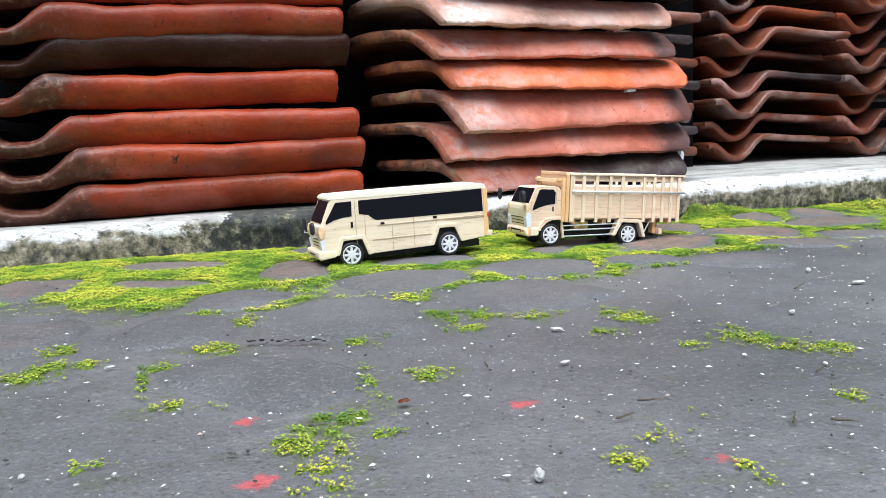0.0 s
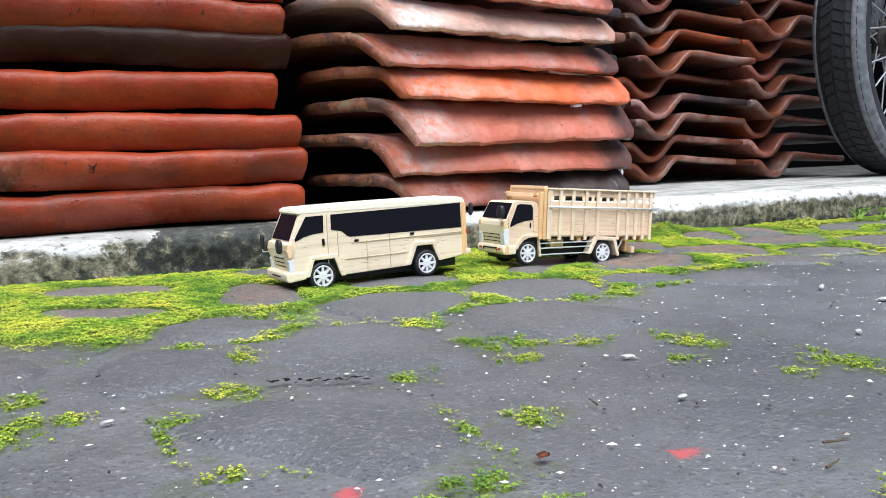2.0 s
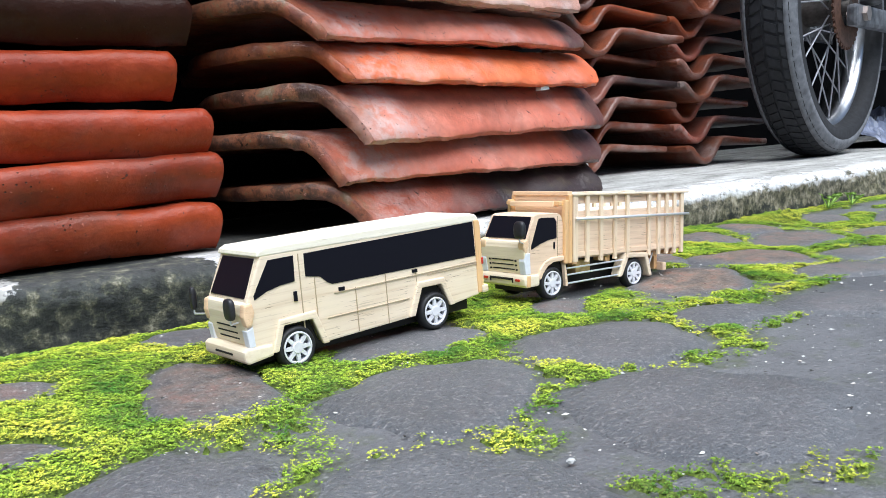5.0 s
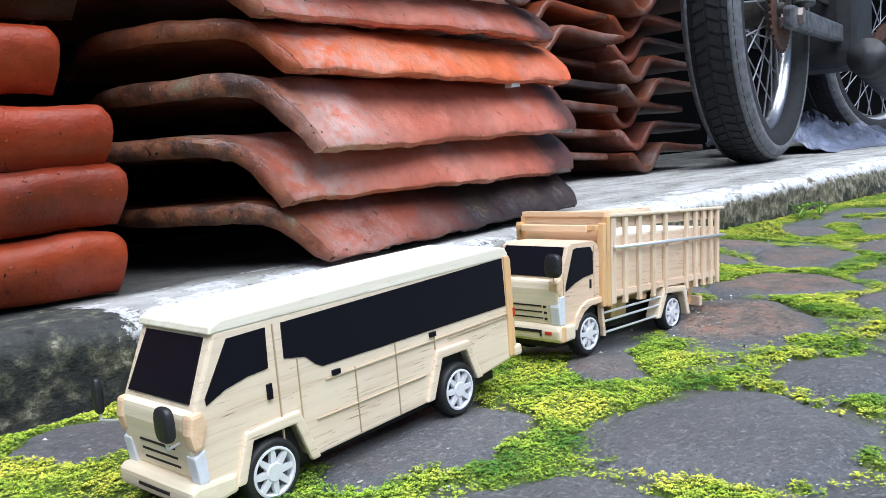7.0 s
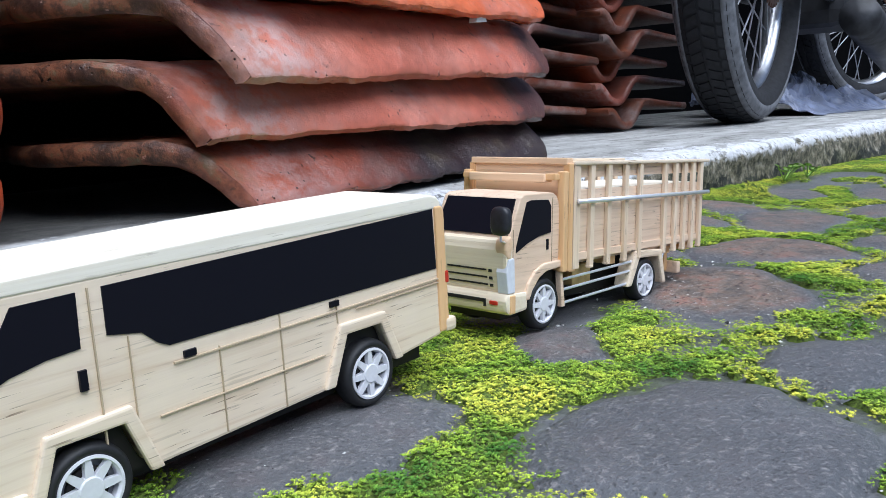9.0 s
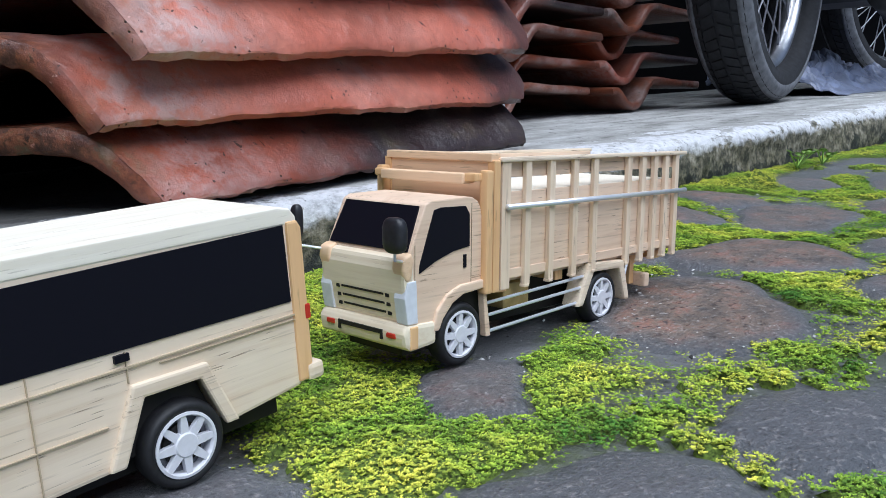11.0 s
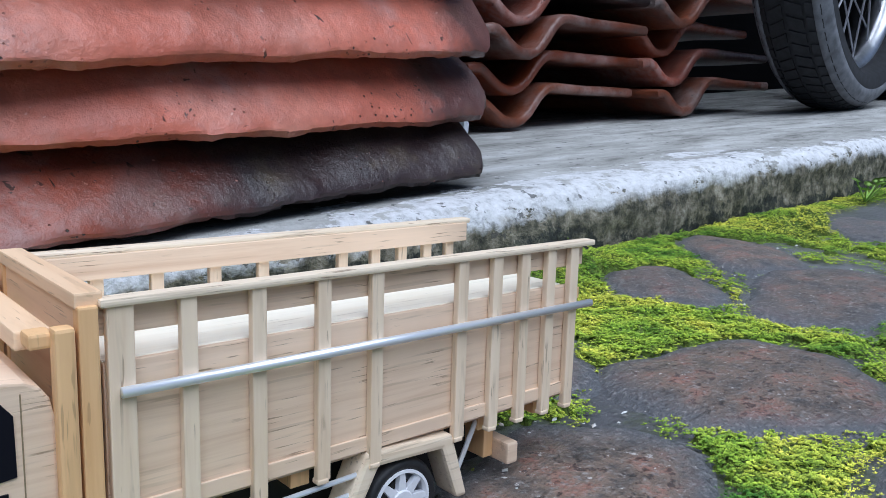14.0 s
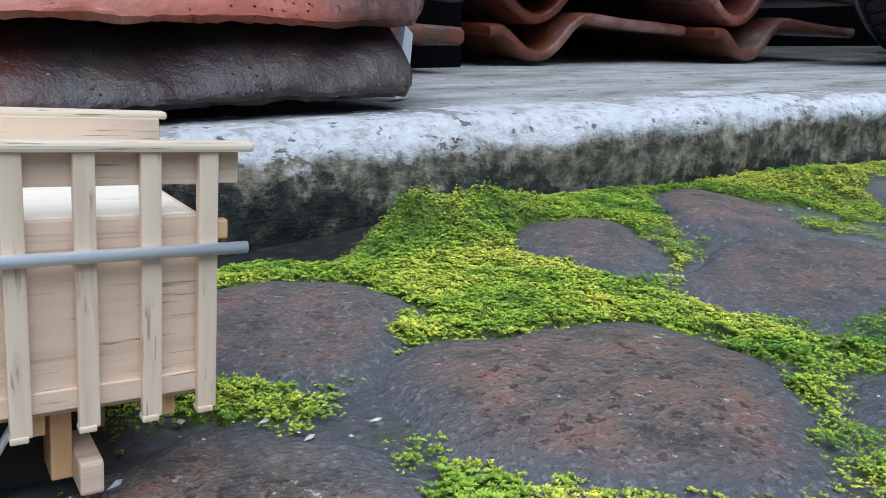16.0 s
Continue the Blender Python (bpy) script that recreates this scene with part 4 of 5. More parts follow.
def end_tile(seed, cut=0.0, deep=0.32):
    """Tile seen end-on: upturned lip, round trough, rise, flat pan. Origin under the trough's lip end."""
    prof = [(0.0, 0.034), (0.010, 0.0355), (0.018, 0.0345), (0.026, 0.030), (0.034, 0.0228), (0.042, 0.0168), (0.050, 0.0135), (0.058, 0.0128), (0.066, 0.0146), (0.074, 0.0198), (0.082, 0.0278), (0.090, 0.0358), (0.098, 0.042), (0.106, 0.0452), (0.116, 0.0455), (0.13, 0.0443), (0.16, 0.0415), (0.2, 0.0385), (0.243, 0.0355)]
    prof = [p for p in prof if p[0] >= cut]
    grid = []
    for x, z in prof:
        row = []
        for i in range(14):
            t = i / 13
            row.append((x, deep * t, z + 0.001 * math.sin(5 * t + seed)))
        grid.append(row)
    return grid


def stack(kind, grid_of, mats, places, labels, ends=(), thick=0.0125, worn=0.0014):
    """places: x, y, z, turn of each tile from the bottom up."""
    for i, (x, y, z, turn) in enumerate(places):
        seed = 3.7 * i + len(kind)
        grid = grid_of(seed, ends[i] - x, (1, 1.24, 1.32)[i] if i < 3 else 1.0) if ends else grid_of(seed)
        ob = sheet(grid, thick, "clay_tile", mats[i % len(mats)], None, worn, seed)
        ob.matrix_world = pose(x, y, z, 0, 0, turn)
        tagged(ob, labels[i % len(labels)], "clay tile", kind)


L_TOPS = [0.0535, 0.0863, 0.1168, 0.1521, 0.1885, 0.2135, 0.2455, 0.278, 0.311, 0.344, 0.377, 0.41]
L_ENDS = [0.199, 0.203, 0.198, 0.181, 0.195, 0.188, 0.192, 0.196, 0.194, 0.198, 0.192, 0.195]
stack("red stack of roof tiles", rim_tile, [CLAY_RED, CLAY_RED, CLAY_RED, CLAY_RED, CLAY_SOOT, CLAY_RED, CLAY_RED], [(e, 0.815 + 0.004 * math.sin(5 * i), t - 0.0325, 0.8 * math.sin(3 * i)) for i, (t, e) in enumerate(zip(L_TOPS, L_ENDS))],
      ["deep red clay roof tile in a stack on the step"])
M_NOSE = [0.0215, 0.0515, 0.0815, 0.1235, 0.1545, 0.1875, 0.22, 0.252, 0.285, 0.318, 0.351, 0.384]
M_X = [0.298, 0.281, 0.296, 0.29, 0.272, 0.277, 0.285, 0.28, 0.284, 0.279, 0.286, 0.282]
stack("weathered stack of roof tiles", front_tile, [CLAY_DARK, CLAY_PINK, CLAY_PINK, CLAY_ORANGE, CLAY_PINK, CLAY_PALE, CLAY_PINK], [(x, 0.776 + 0.006 * math.sin(2.1 * i), z, 5.5 + 1.2 * math.sin(4 * i)) for i, (z, x) in enumerate(zip(M_NOSE, M_X))],
      ["weathered red clay roof tile with lime marks, stacked"], [0.584, 0.592, 0.594, 0.585, 0.575, 0.566, 0.56, 0.565, 0.57, 0.568, 0.575, 0.57], 0.0118, 0.0024)
for name, x0 in (("brown stack of roof tiles", 0.802), ("dull stack of roof tiles", 1.05)):
    stack(name, end_tile, [CLAY_DULL, CLAY_RUST, CLAY_DULL, CLAY_DARK, CLAY_RUST] if x0 < 1 else [CLAY_DULL, CLAY_DARK, CLAY_RUST, CLAY_DULL], [(x0 + 0.007 * math.sin(2.7 * i + x0), 1.06 + 0.016 * math.sin(1.9 * i + 40 * x0), 0.0205 + 0.0326 * i, 2.0 * math.sin(3.3 * i + x0)) for i in range(12)],
          ["dull brown clay roof tile with a rolled trough, stacked"], thick=0.0100)
stack("hidden stack of roof tiles", lambda q: end_tile(q, 0.11, 0.066), [CLAY_DULL, CLAY_DARK], [(0.494 + 0.006 * math.sin(2.3 * i), 1.002 + 0.004 * math.sin(1.7 * i), 0.016 + 0.0313 * i, 0.0) for i in range(11)],
      ["dull brown clay roof tile end behind the weathered stack"])

# ---- toy vehicles ----
def outline(outer, inner):
    """A bent strip: outer line there, inner line back."""
    return list(outer) + list(inner)


def toy_wheel(parent, x, y, turned):
    """Wheel with its face towards -y, or +y when turned; hub, tyre and spoked rim."""
    s = -1 if turned else 1
    hub = part("wheel", lathe([(0.0045, 0.0015), (0.0045, 0.0055)], 20), DARK_VOID, parent)
    hub.location = (x, y, 0)
    hub.scale = (1, s, 1)
    tyre = part("tyre", lathe([(0.0070, 0.0002), (0.0082, -0.0002), (0.0089, 0.0004), (0.0093, 0.0014), (0.0094, 0.0030), (0.0093, 0.0048), (0.0088, 0.0058), (0.0070, 0.0060), (0.0066, 0.0030)], 48, close=True), RUBBER, hub, "black rubber tyre", smooth=True)
    bm = lathe([(0.0060, 0.0006), (0.0064, -0.0002), (0.0070, -0.0001), (0.0071, 0.0012), (0.0066, 0.0034), (0.0061, 0.0030)], 48, close=True)
    lathe([(0.0003, -0.0002), (0.0024, -0.0002), (0.0029, 0.0003), (0.0029, 0.0022), (0.0003, 0.0022)], 16, bm)
    for k in range(8):
        a = 2 * math.pi * k / 8
        c, q = math.cos(a), math.sin(a)
        pts = [(0.0018, -0.0010), (0.0045, -0.00085), (0.0063, -0.0006), (0.0063, 0.0006), (0.0045, 0.00085), (0.0018, 0.0010)]
        prism([(u * c - v * q, u * q + v * c) for u, v in pts], 0.0001, 0.0014, bm=bm)
    part("rim", bm, WHITE_PLASTIC, hub, "white spoked plastic rim")
    part("backing", lathe([(0.0002, 0.0024), (0.0066, 0.0024), (0.0066, 0.0028), (0.0002, 0.0028)], 24), plain("grey_plastic", (0.2, 0.2, 0.23), 0.6), hub)


def mirror(parent, at, foot, tilt=0.0, size=(0.0020, 0.0038, 0.0048)):
    """Black side mirror on a bent metal arm."""
    a, h, w = size
    bm = bmesh.new()
    bmesh.ops.create_uvsphere(bm, u_segments=24, v_segments=16, radius=1)
    for v in bm.verts:
        v.co = Vector([k * math.copysign(abs(c) ** 0.62, c) for k, c in zip((a, h, w), v.co)])
    bmesh.ops.rotate(bm, verts=bm.verts, matrix=Matrix.Rotation(tilt, 3, "X"))
    bmesh.ops.translate(bm, verts=bm.verts, vec=Vector(at))
    ob = part("mirror", bm, plain("mirror_black", (0.018, 0.018, 0.022), 0.45, 0, 0.3, 700), parent, "black side mirror", smooth=True)
    low = (at[0], at[1], at[2] - w - 0.0018)
    bm = rod((at[0], at[1], at[2] - w + 0.001), low, 0.0004, 8)
    rod(low, foot, 0.0004, 8, bm)
    part("mirror_arm", bm, STEEL, ob, "thin bright wire arm")


def face_panel(a, b, y0, y1, inset, lift, thick=0.0006):
    """Thin plate on a sloping front: from (x, z) a at the foot to b at the head, narrowing by inset."""
    bm = bmesh.new()
    d = Vector((b[0] - a[0], 0, b[1] - a[1])).normalized()
    nrm = Vector((-d.z, 0, d.x))
    top, low = [], []
    for (x, z), i in ((a, 0), (b, inset)):
        for y in (y0 + i, y1 - i):
            p = Vector((x, y, z))
            top.append(bm.verts.new(p + nrm * lift))
            low.append(bm.verts.new(p + nrm * (lift - thick)))
    o = (0, 1, 3, 2)
    bm.faces.new([top[i] for i in o])
    bm.faces.new([low[i] for i in o][::-1])
    for i in range(4):
        j = (i + 1) % 4
        bm.faces.new((top[o[i]], low[o[i]], low[o[j]], top[o[j]]))
    bmesh.ops.recalc_face_normals(bm, faces=bm.faces)
    return bm


def both_sides(name, pts, near, far, depth, mat, parent, label="", bev=0.0):
    """The same side plate on the near and the far side."""
    part(name, prism(pts, near - depth, near + 0.0004, bev), mat, parent, label)
    part(name, prism(pts, far - 0.0004, far + depth, bev), mat, parent, label)


def toy_bus():
    b = empty("toy_bus", pose(0.1332, 0.5956, -0.0009, 0, -0.87, 3.47), "pale wooden toy minibus with black windows, on the paving", "toy bus")
    W = 0.0350
    body = [(-0.0205, 0.001), (-0.0210, 0.012), (-0.0222, 0.0212), (-0.0212, 0.0242), (-0.0132, 0.0420), (0.1105, 0.0420), (0.1122, 0.0400), (0.1125, 0.0040), (0.1100, 0.0025),
            (0.0905, 0.0006), (0.0850, 0.0138), (0.0710, 0.0138), (0.0650, -0.0002), (0.0150, -0.0012), (0.0095, 0.0118), (-0.0060, 0.0118), (-0.0098, 0.0006)]
    part("body", prism(body, 0.0004, W - 0.0004, 0.0009), PINE, b)
    roof = [(-0.0148, 0.0414), (-0.0141, 0.0435), (-0.0112, 0.0448), (0.0400, 0.0452), (0.1080, 0.0449), (0.1115, 0.0440), (0.1130, 0.0420), (0.1130, 0.0404)]
    part("roof", bevelled(prism(roof, 0.0002, W - 0.0002), 0.0026, 4), ROOFWOOD, b, "smooth cream roof slab", smooth=False)
    win = [(0.0077, 0.0397), (0.1090, 0.0406), (0.1094, 0.0230), (0.0209, 0.0240), (0.0185, 0.0252), (0.0150, 0.0283), (0.0076, 0.0297)]
    cab = [(-0.0098, 0.0395), (0.0024, 0.0396), (0.0020, 0.0285), (-0.0050, 0.0280), (-0.0118, 0.0266), (-0.0178, 0.0240), (-0.0180, 0.0258)]
    both_sides("window", win, 0.0004, W - 0.0004, 0.0003, BLACK_FILM, b, "long black side window")
    both_sides("cab_window", cab, 0.0004, W - 0.0004, 0.0003, BLACK_FILM, b, "black cab window")
    part("windscreen", face_panel((-0.0210, 0.0249), (-0.0139, 0.0404), 0.0028, W - 0.0028, 0.0012, 0.0004), BLACK_FILM, b, "black sloping windscreen")
    part("rear_window", box(0.1123, 0.1129, 0.004, W - 0.004, 0.024, 0.039), BLACK_FILM, b, "black rear window")
    # nose: rounded cowl, grille slots, bumper, lamps
    part("cowl", prism([(-0.0190, 0.0044), (-0.0212, 0.0046), (-0.0226, 0.0110), (-0.0236, 0.0185), (-0.0231, 0.0226), (-0.0195, 0.0246)], 0.0008, W - 0.0008, 0.0012), PINE_FRONT, b, "rounded wooden nose under the windscreen")
    for z, x in ((0.0125, -0.0229), (0.0098, -0.0224), (0.0072, -0.0218)):
        part("grille_slot", box(x - 0.0002, x + 0.0012, 0.009, W - 0.009, z, z + 0.0006), DARK_VOID, b, "dark grille slot")
    for y0, y1 in ((-0.0001, 0.0040), (W - 0.0040, W + 0.0001)):
        part("headlight", prism([(-0.0222, 0.0046), (-0.0231, 0.0118), (-0.0198, 0.0134), (-0.0194, 0.0046)], y0, y1, 0.0004), PAPER, b, "white headlight block")
    part("bumper", prism([(-0.0115, -0.0008), (-0.0235, -0.0022), (-0.0252, -0.0005), (-0.0254, 0.0035), (-0.0236, 0.0048), (-0.0115, 0.0042)], -0.0006, W + 0.0006, 0.0012), PINE_FRONT, b, "wooden front bumper")
    part("bumper_groove", box(-0.0256, -0.0246, 0.010, W - 0.010, 0.0010, 0.0018), DARK_VOID, b)
    for y0, y1 in ((-0.0008, 0.0034), (W - 0.0034, W + 0.0008)):
        part("corner_block", prism([(-0.0230, 0.0132), (-0.0241, 0.0180), (-0.0232, 0.0230), (-0.0196, 0.0234), (-0.0186, 0.0190), (-0.0204, 0.0136)], y0, y1, 0.0011), PEACH, b, "rounded corner block under the mirror")
    # wheel arches
    fo, fi = [(-0.0122, 0.0002), (-0.0076, 0.0136), (0.0106, 0.0141), (0.0164, -0.0014)], [(0.0132, -0.0014), (0.0086, 0.0108), (-0.0056, 0.0108), (-0.0092, 0.0002)]
    ro, ri = [(0.0628, 0.0002), (0.0694, 0.0161), (0.0862, 0.0158), (0.0924, 0.0010)], [(0.0892, 0.0010), (0.0842, 0.0128), (0.0716, 0.0130), (0.0662, 0.0002)]
    for o, i in ((fo, fi), (ro, ri)):
        both_sides("wheel_arch", outline(o, i), 0.0006, W - 0.0006, 0.0014, PINE, b, "raised wooden wheel arch", 0.0006)
    # arches filled with black in place of the shade inside
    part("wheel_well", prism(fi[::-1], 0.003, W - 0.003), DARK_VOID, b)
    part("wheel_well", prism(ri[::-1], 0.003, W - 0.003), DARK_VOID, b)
    # seams, lockers, handles
    for x0, x1, z0, z1 in ((0.0046, 0.0049, 0.004, 0.040), (0.0118, 0.0120, 0.008, 0.0285), (0.0330, 0.0332, 0.000, 0.0205), (0.0505, 0.0507, 0.000, 0.0235), (0.0690, 0.0692, 0.0165, 0.0230),
                           (0.0215, 0.1110, 0.0196, 0.0200), (0.0170, 0.0640, 0.0092, 0.0095), (0.0760, 0.1110, 0.0186, 0.0188)):
        part("seam", box(x0, x1, -0.0001, 0.0006, z0, z1), plain("seam_tan", (0.5, 0.4, 0.27), 0.8), b, "dark scored seam")
    for x, z in ((0.0240, 0.0203), (0.0668, 0.0212)):
        part("locker_catch", box(x, x + 0.0030, -0.0003, 0.0008, z, z + 0.0015), BLACK_FILM, b, "small black catch")
    part("door_handle", box(0.0008, 0.0024, -0.0003, 0.0008, 0.0200, 0.0242), BLACK_FILM, b, "black door handle")
    # tail
    part("rear_frame", prism([(0.1098, 0.0035), (0.1138, 0.0035), (0.1138, 0.0395), (0.1128, 0.0412), (0.1098, 0.0412)], -0.0003, 0.0032, 0.0006), AMBER, b, "amber wooden corner strip")
    part("rear_frame", prism([(0.1098, 0.0035), (0.1138, 0.0035), (0.1138, 0.0395), (0.1128, 0.0412), (0.1098, 0.0412)], W - 0.0032, W + 0.0003, 0.0006), AMBER, b, "amber wooden corner strip")
    for y in (-0.0005, W - 0.0035):
        part("tail_lamp", box(0.1128, 0.1143, y, y + 0.004, 0.0180, 0.0215, 0.0003), RED_PLASTIC, b, "red tail lamp")
    part("rear_bumper", box(0.1120, 0.1168, -0.0008, W + 0.0008, 0.0030, 0.0072, 0.0012), PINE, b)
    mirror(b, (-0.0275, 0.0042, 0.0215), (-0.0225, 0.0062, 0.0150), size=(0.0016, 0.0034, 0.0046))
    mirror(b, (-0.0235, W + 0.0110, 0.0215), (-0.0205, W - 0.002, 0.0155), size=(0.0014, 0.0016, 0.0052))
    part("chassis", box(-0.018, 0.108, 0.0075, W - 0.0075, -0.005, 0.004), DARK_VOID, b, "dark underside")
    for x in (0.0, 0.0792):
        toy_wheel(b, x, -0.0006, False)
        toy_wheel(b, x, W + 0.0006, True)
        part("axle", rod((x, 0.004, 0), (x, W - 0.004, 0), 0.0008, 8), STEEL, b)


def toy_truck():
    b = empty("toy_truck", pose(0.3043, 0.6091, -0.0011, 0, 4.08, 1.08), "pale wooden toy truck with a slatted load bed, on mossy stones", "toy truck")
    C0, C1, B0, B1 = 0.0002, 0.0348, -0.0006, 0.0446
    cab = [(-0.0200, 0.0050), (-0.0206, 0.0160), (-0.0216, 0.0235), (-0.0208, 0.0258), (-0.0148, 0.0386), (-0.0125, 0.0396), (0.0020, 0.0400), (0.0048, 0.0396), (0.0068, 0.0385), (0.0081, 0.0366), (0.0087, 0.0338), (0.0088, 0.0130),
           (0.0080, 0.0125), (0.0010, 0.0122), (-0.0045, 0.0102), (-0.0085, 0.0060), (-0.0100, 0.0040)]
    part("cab", prism(cab, C0, C1, 0.0009), TAN, b, "pale grained wooden cab")
    win = [(-0.0116, 0.0370), (-0.0090, 0.0376), (0.0012, 0.0374), (0.0030, 0.0350), (0.0031, 0.0257), (-0.0040, 0.0248), (-0.0110, 0.0228), (-0.0174, 0.0200), (-0.0172, 0.0222)]
    both_sides("cab_window", win, C0, C1, 0.0003, BLACK_FILM, b, "black cab window")
    part("windscreen", face_panel((-0.0208, 0.0262), (-0.0151, 0.0381), 0.0012, C1 - 0.0012, 0.0010, 0.0004), BLACK_FILM, b, "black sloping windscreen")
    part("cowl", prism([(-0.0190, 0.0062), (-0.0213, 0.0062), (-0.0230, 0.0150), (-0.0235, 0.0212), (-0.0229, 0.0246), (-0.0195, 0.0257)], C0 - 0.0004, C1 + 0.0004, 0.0012), PINE_FRONT, b, "smooth rounded wooden nose under the windscreen")
    for z, x in ((0.0138, -0.0228), (0.0112, -0.0223), (0.0086, -0.0218)):
        part("grille_slot", box(x - 0.0002, x + 0.0012, 0.0085, C1 - 0.0085, z, z + 0.0006), DARK_VOID, b, "dark grille slot")
        for y in (0.0062, C1 - 0.0076):
            part("grille_slot", box(x - 0.0002, x + 0.0012, y, y + 0.0014, z - 0.0004, z + 0.0006), DARK_VOID, b)
    for y0, y1 in ((C0 - 0.0007, 0.0040), (C1 - 0.0040, C1 + 0.0007)):
        part("headlight", prism([(-0.0221, 0.0064), (-0.0233, 0.0138), (-0.0222, 0.0182), (-0.0188, 0.0184), (-0.0182, 0.0064)], y0, y1, 0.0004), PAPER, b, "white headlight block")
    part("bumper", prism([(-0.0112, -0.0004), (-0.0210, -0.0012), (-0.0232, 0.0002), (-0.0238, 0.0040), (-0.0225, 0.0064), (-0.0112, 0.0060)], C0 - 0.0010, C1 + 0.0010, 0.0012), PINE_FRONT, b, "wooden front bumper")
    part("bumper_groove", prism([(-0.0240, 0.0030), (-0.0240, 0.0042), (-0.0228, 0.0042), (-0.0228, 0.0030)], 0.0085, C1 - 0.0085), DARK_VOID, b, "dark bumper groove")
    for y in (0.0080, C1 - 0.0088):
        part("bumper_groove", box(-0.0240, -0.0225, y, y + 0.0008, 0.0015, 0.0042), DARK_VOID, b)
    for y in (0.0028, C1 - 0.0062):
        part("indicator", box(-0.0241, -0.0228, y, y + 0.0034, 0.0024, 0.0038, 0.0003), RED_PLASTIC, b, "small red lamp")
    part("bumper_corner", box(-0.0215, -0.0186, C0 - 0.0013, C0 + 0.001, -0.0006, 0.0058, 0.0004), AMBER, b)
    fo = [(-0.0128, 0.0030), (-0.0108, 0.0086), (-0.0066, 0.0128), (-0.0010, 0.0148), (0.0090, 0.0152)]
    fi = [(0.0090, 0.0126), (0.0000, 0.0120), (-0.0045, 0.0100), (-0.0085, 0.0060), (-0.0100, 0.0030)]
    both_sides("wheel_arch", outline(fo, fi), C0 + 0.0002, C1 - 0.0002, 0.0012, TAN, b, "raised rounded wooden wheel arch", 0.0005)
    both_sides("mudguard", [(0.0090, 0.0120), (0.0104, 0.0120), (0.0128, -0.0026), (0.0106, -0.0026)], 0.0016, C1 - 0.0016, 0.0020, TAN, b, "", 0.0003)
    # front arch filled with black for its inner shade
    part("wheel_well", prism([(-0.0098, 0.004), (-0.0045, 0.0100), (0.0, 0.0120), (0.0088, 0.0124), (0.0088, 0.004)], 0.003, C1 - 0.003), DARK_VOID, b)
    part("door_handle", box(0.0006, 0.0018, -0.0001, 0.0008, 0.0196, 0.0234), BLACK_FILM, b, "black door handle")
    for x0, x1, z0, z1 in ((0.0040, 0.0042, 0.0150, 0.0380), (-0.0190, -0.0188, 0.0170, 0.0280)):
        part("seam", box(x0, x1, C0 - 0.0001, C0 + 0.0006, z0, z1), plain("seam_brown", (0.26, 0.19, 0.11), 0.8), b, "dark scored seam")
    for y0, y1 in ((C0 - 0.0007, 0.0042), (C1 - 0.0042, C1 + 0.0007)):
        part("corner_block", bevelled(prism([(-0.0226, 0.0182), (-0.0240, 0.0218), (-0.0236, 0.0250), (-0.0206, 0.0262), (-0.0196, 0.0240), (-0.0206, 0.0184)], y0, y1), 0.0012, 4), PEACH, b, "rounded corner block under the mirror", smooth=True)
    mirror(b, (-0.0276, -0.0012, 0.0316), (-0.0215, 0.0010, 0.0236))
    mirror(b, (-0.0300, C1 + 0.0028, 0.0322), (-0.0215, C1 - 0.001, 0.0236), size=(0.0016, 0.0018, 0.0050))
    # headboard with corner posts and beam
    part("headboard", box(0.0126, 0.0152, B0 + 0.0012, B1 - 0.0012, 0.0110, 0.0505, 0.0003), PEACH, b, "upright peach-coloured wooden headboard")
    part("headboard_rail", box(0.0118, 0.0160, B0, B1, 0.0495, 0.0520, 0.0004), PEACH, b)
    for y in (B0 - 0.0012, B1 - 0.0020):
        part("headboard_post", box(0.0086, 0.0116, y, y + 0.0032, 0.0106, 0.0472, 0.0006), AMBER, b, "amber wooden corner post")
        part("headboard_post", box(0.0120, 0.0150, y + 0.0002, y + 0.0030, 0.0106, 0.0500, 0.0004), AMBER, b, "amber wooden corner post")
    part("headboard_beam", box(0.0046, 0.0098, B0 + 0.0050, B1 - 0.0050, 0.0432, 0.0462, 0.0004), PEACH, b, "pale wooden beam over the cab")
    for y in (B0 + 0.0010, B1 - 0.0055):
        part("beam_end", box(0.0056, 0.0092, y, y + 0.0045, 0.0440, 0.0464, 0.0005), AMBER, b)
    # load bed
    part("bed_floor", box(0.0160, 0.1245, B0 + 0.0022, B1 - 0.0022, 0.0125, 0.0150), TAN, b)
    part("load_cover", box(0.0162, 0.1222, B0 + 0.0024, B1 - 0.0024, 0.0378, 0.0404, 0.0003), ROOFWOOD, b, "flat cream board covering the load")
    part("tailgate", box(0.1222, 0.1240, B0 + 0.0022, B1 - 0.0022, 0.0146, 0.0396, 0.0003), TAN, b, "wooden tailgate")
    xs = [0.0183, 0.0292, 0.0417, 0.0548, 0.0667, 0.0886, 0.0986, 0.1072, 0.1157, 0.1236]
    for side in (0, 1):
        y = lambda d: (B0 + d) if side == 0 else (B1 - d)
        lo = lambda a, c: (min(y(a), y(c)), max(y(a), y(c)))
        part("side_panel", box(0.0160, 0.1242, *lo(0.0012, 0.0024), 0.0148, 0.0402, 0.0002), TAN, b, "grained wooden side board")
        part("bottom_batten", box(0.0160, 0.1240, *lo(0.0006, 0.0012), 0.0136, 0.0166, 0.0002), TAN, b)
        part("side_rail", box(0.0150, 0.1285, *lo(0.0014, 0.0024), 0.0446, 0.0496, 0.0002), TAN, b)
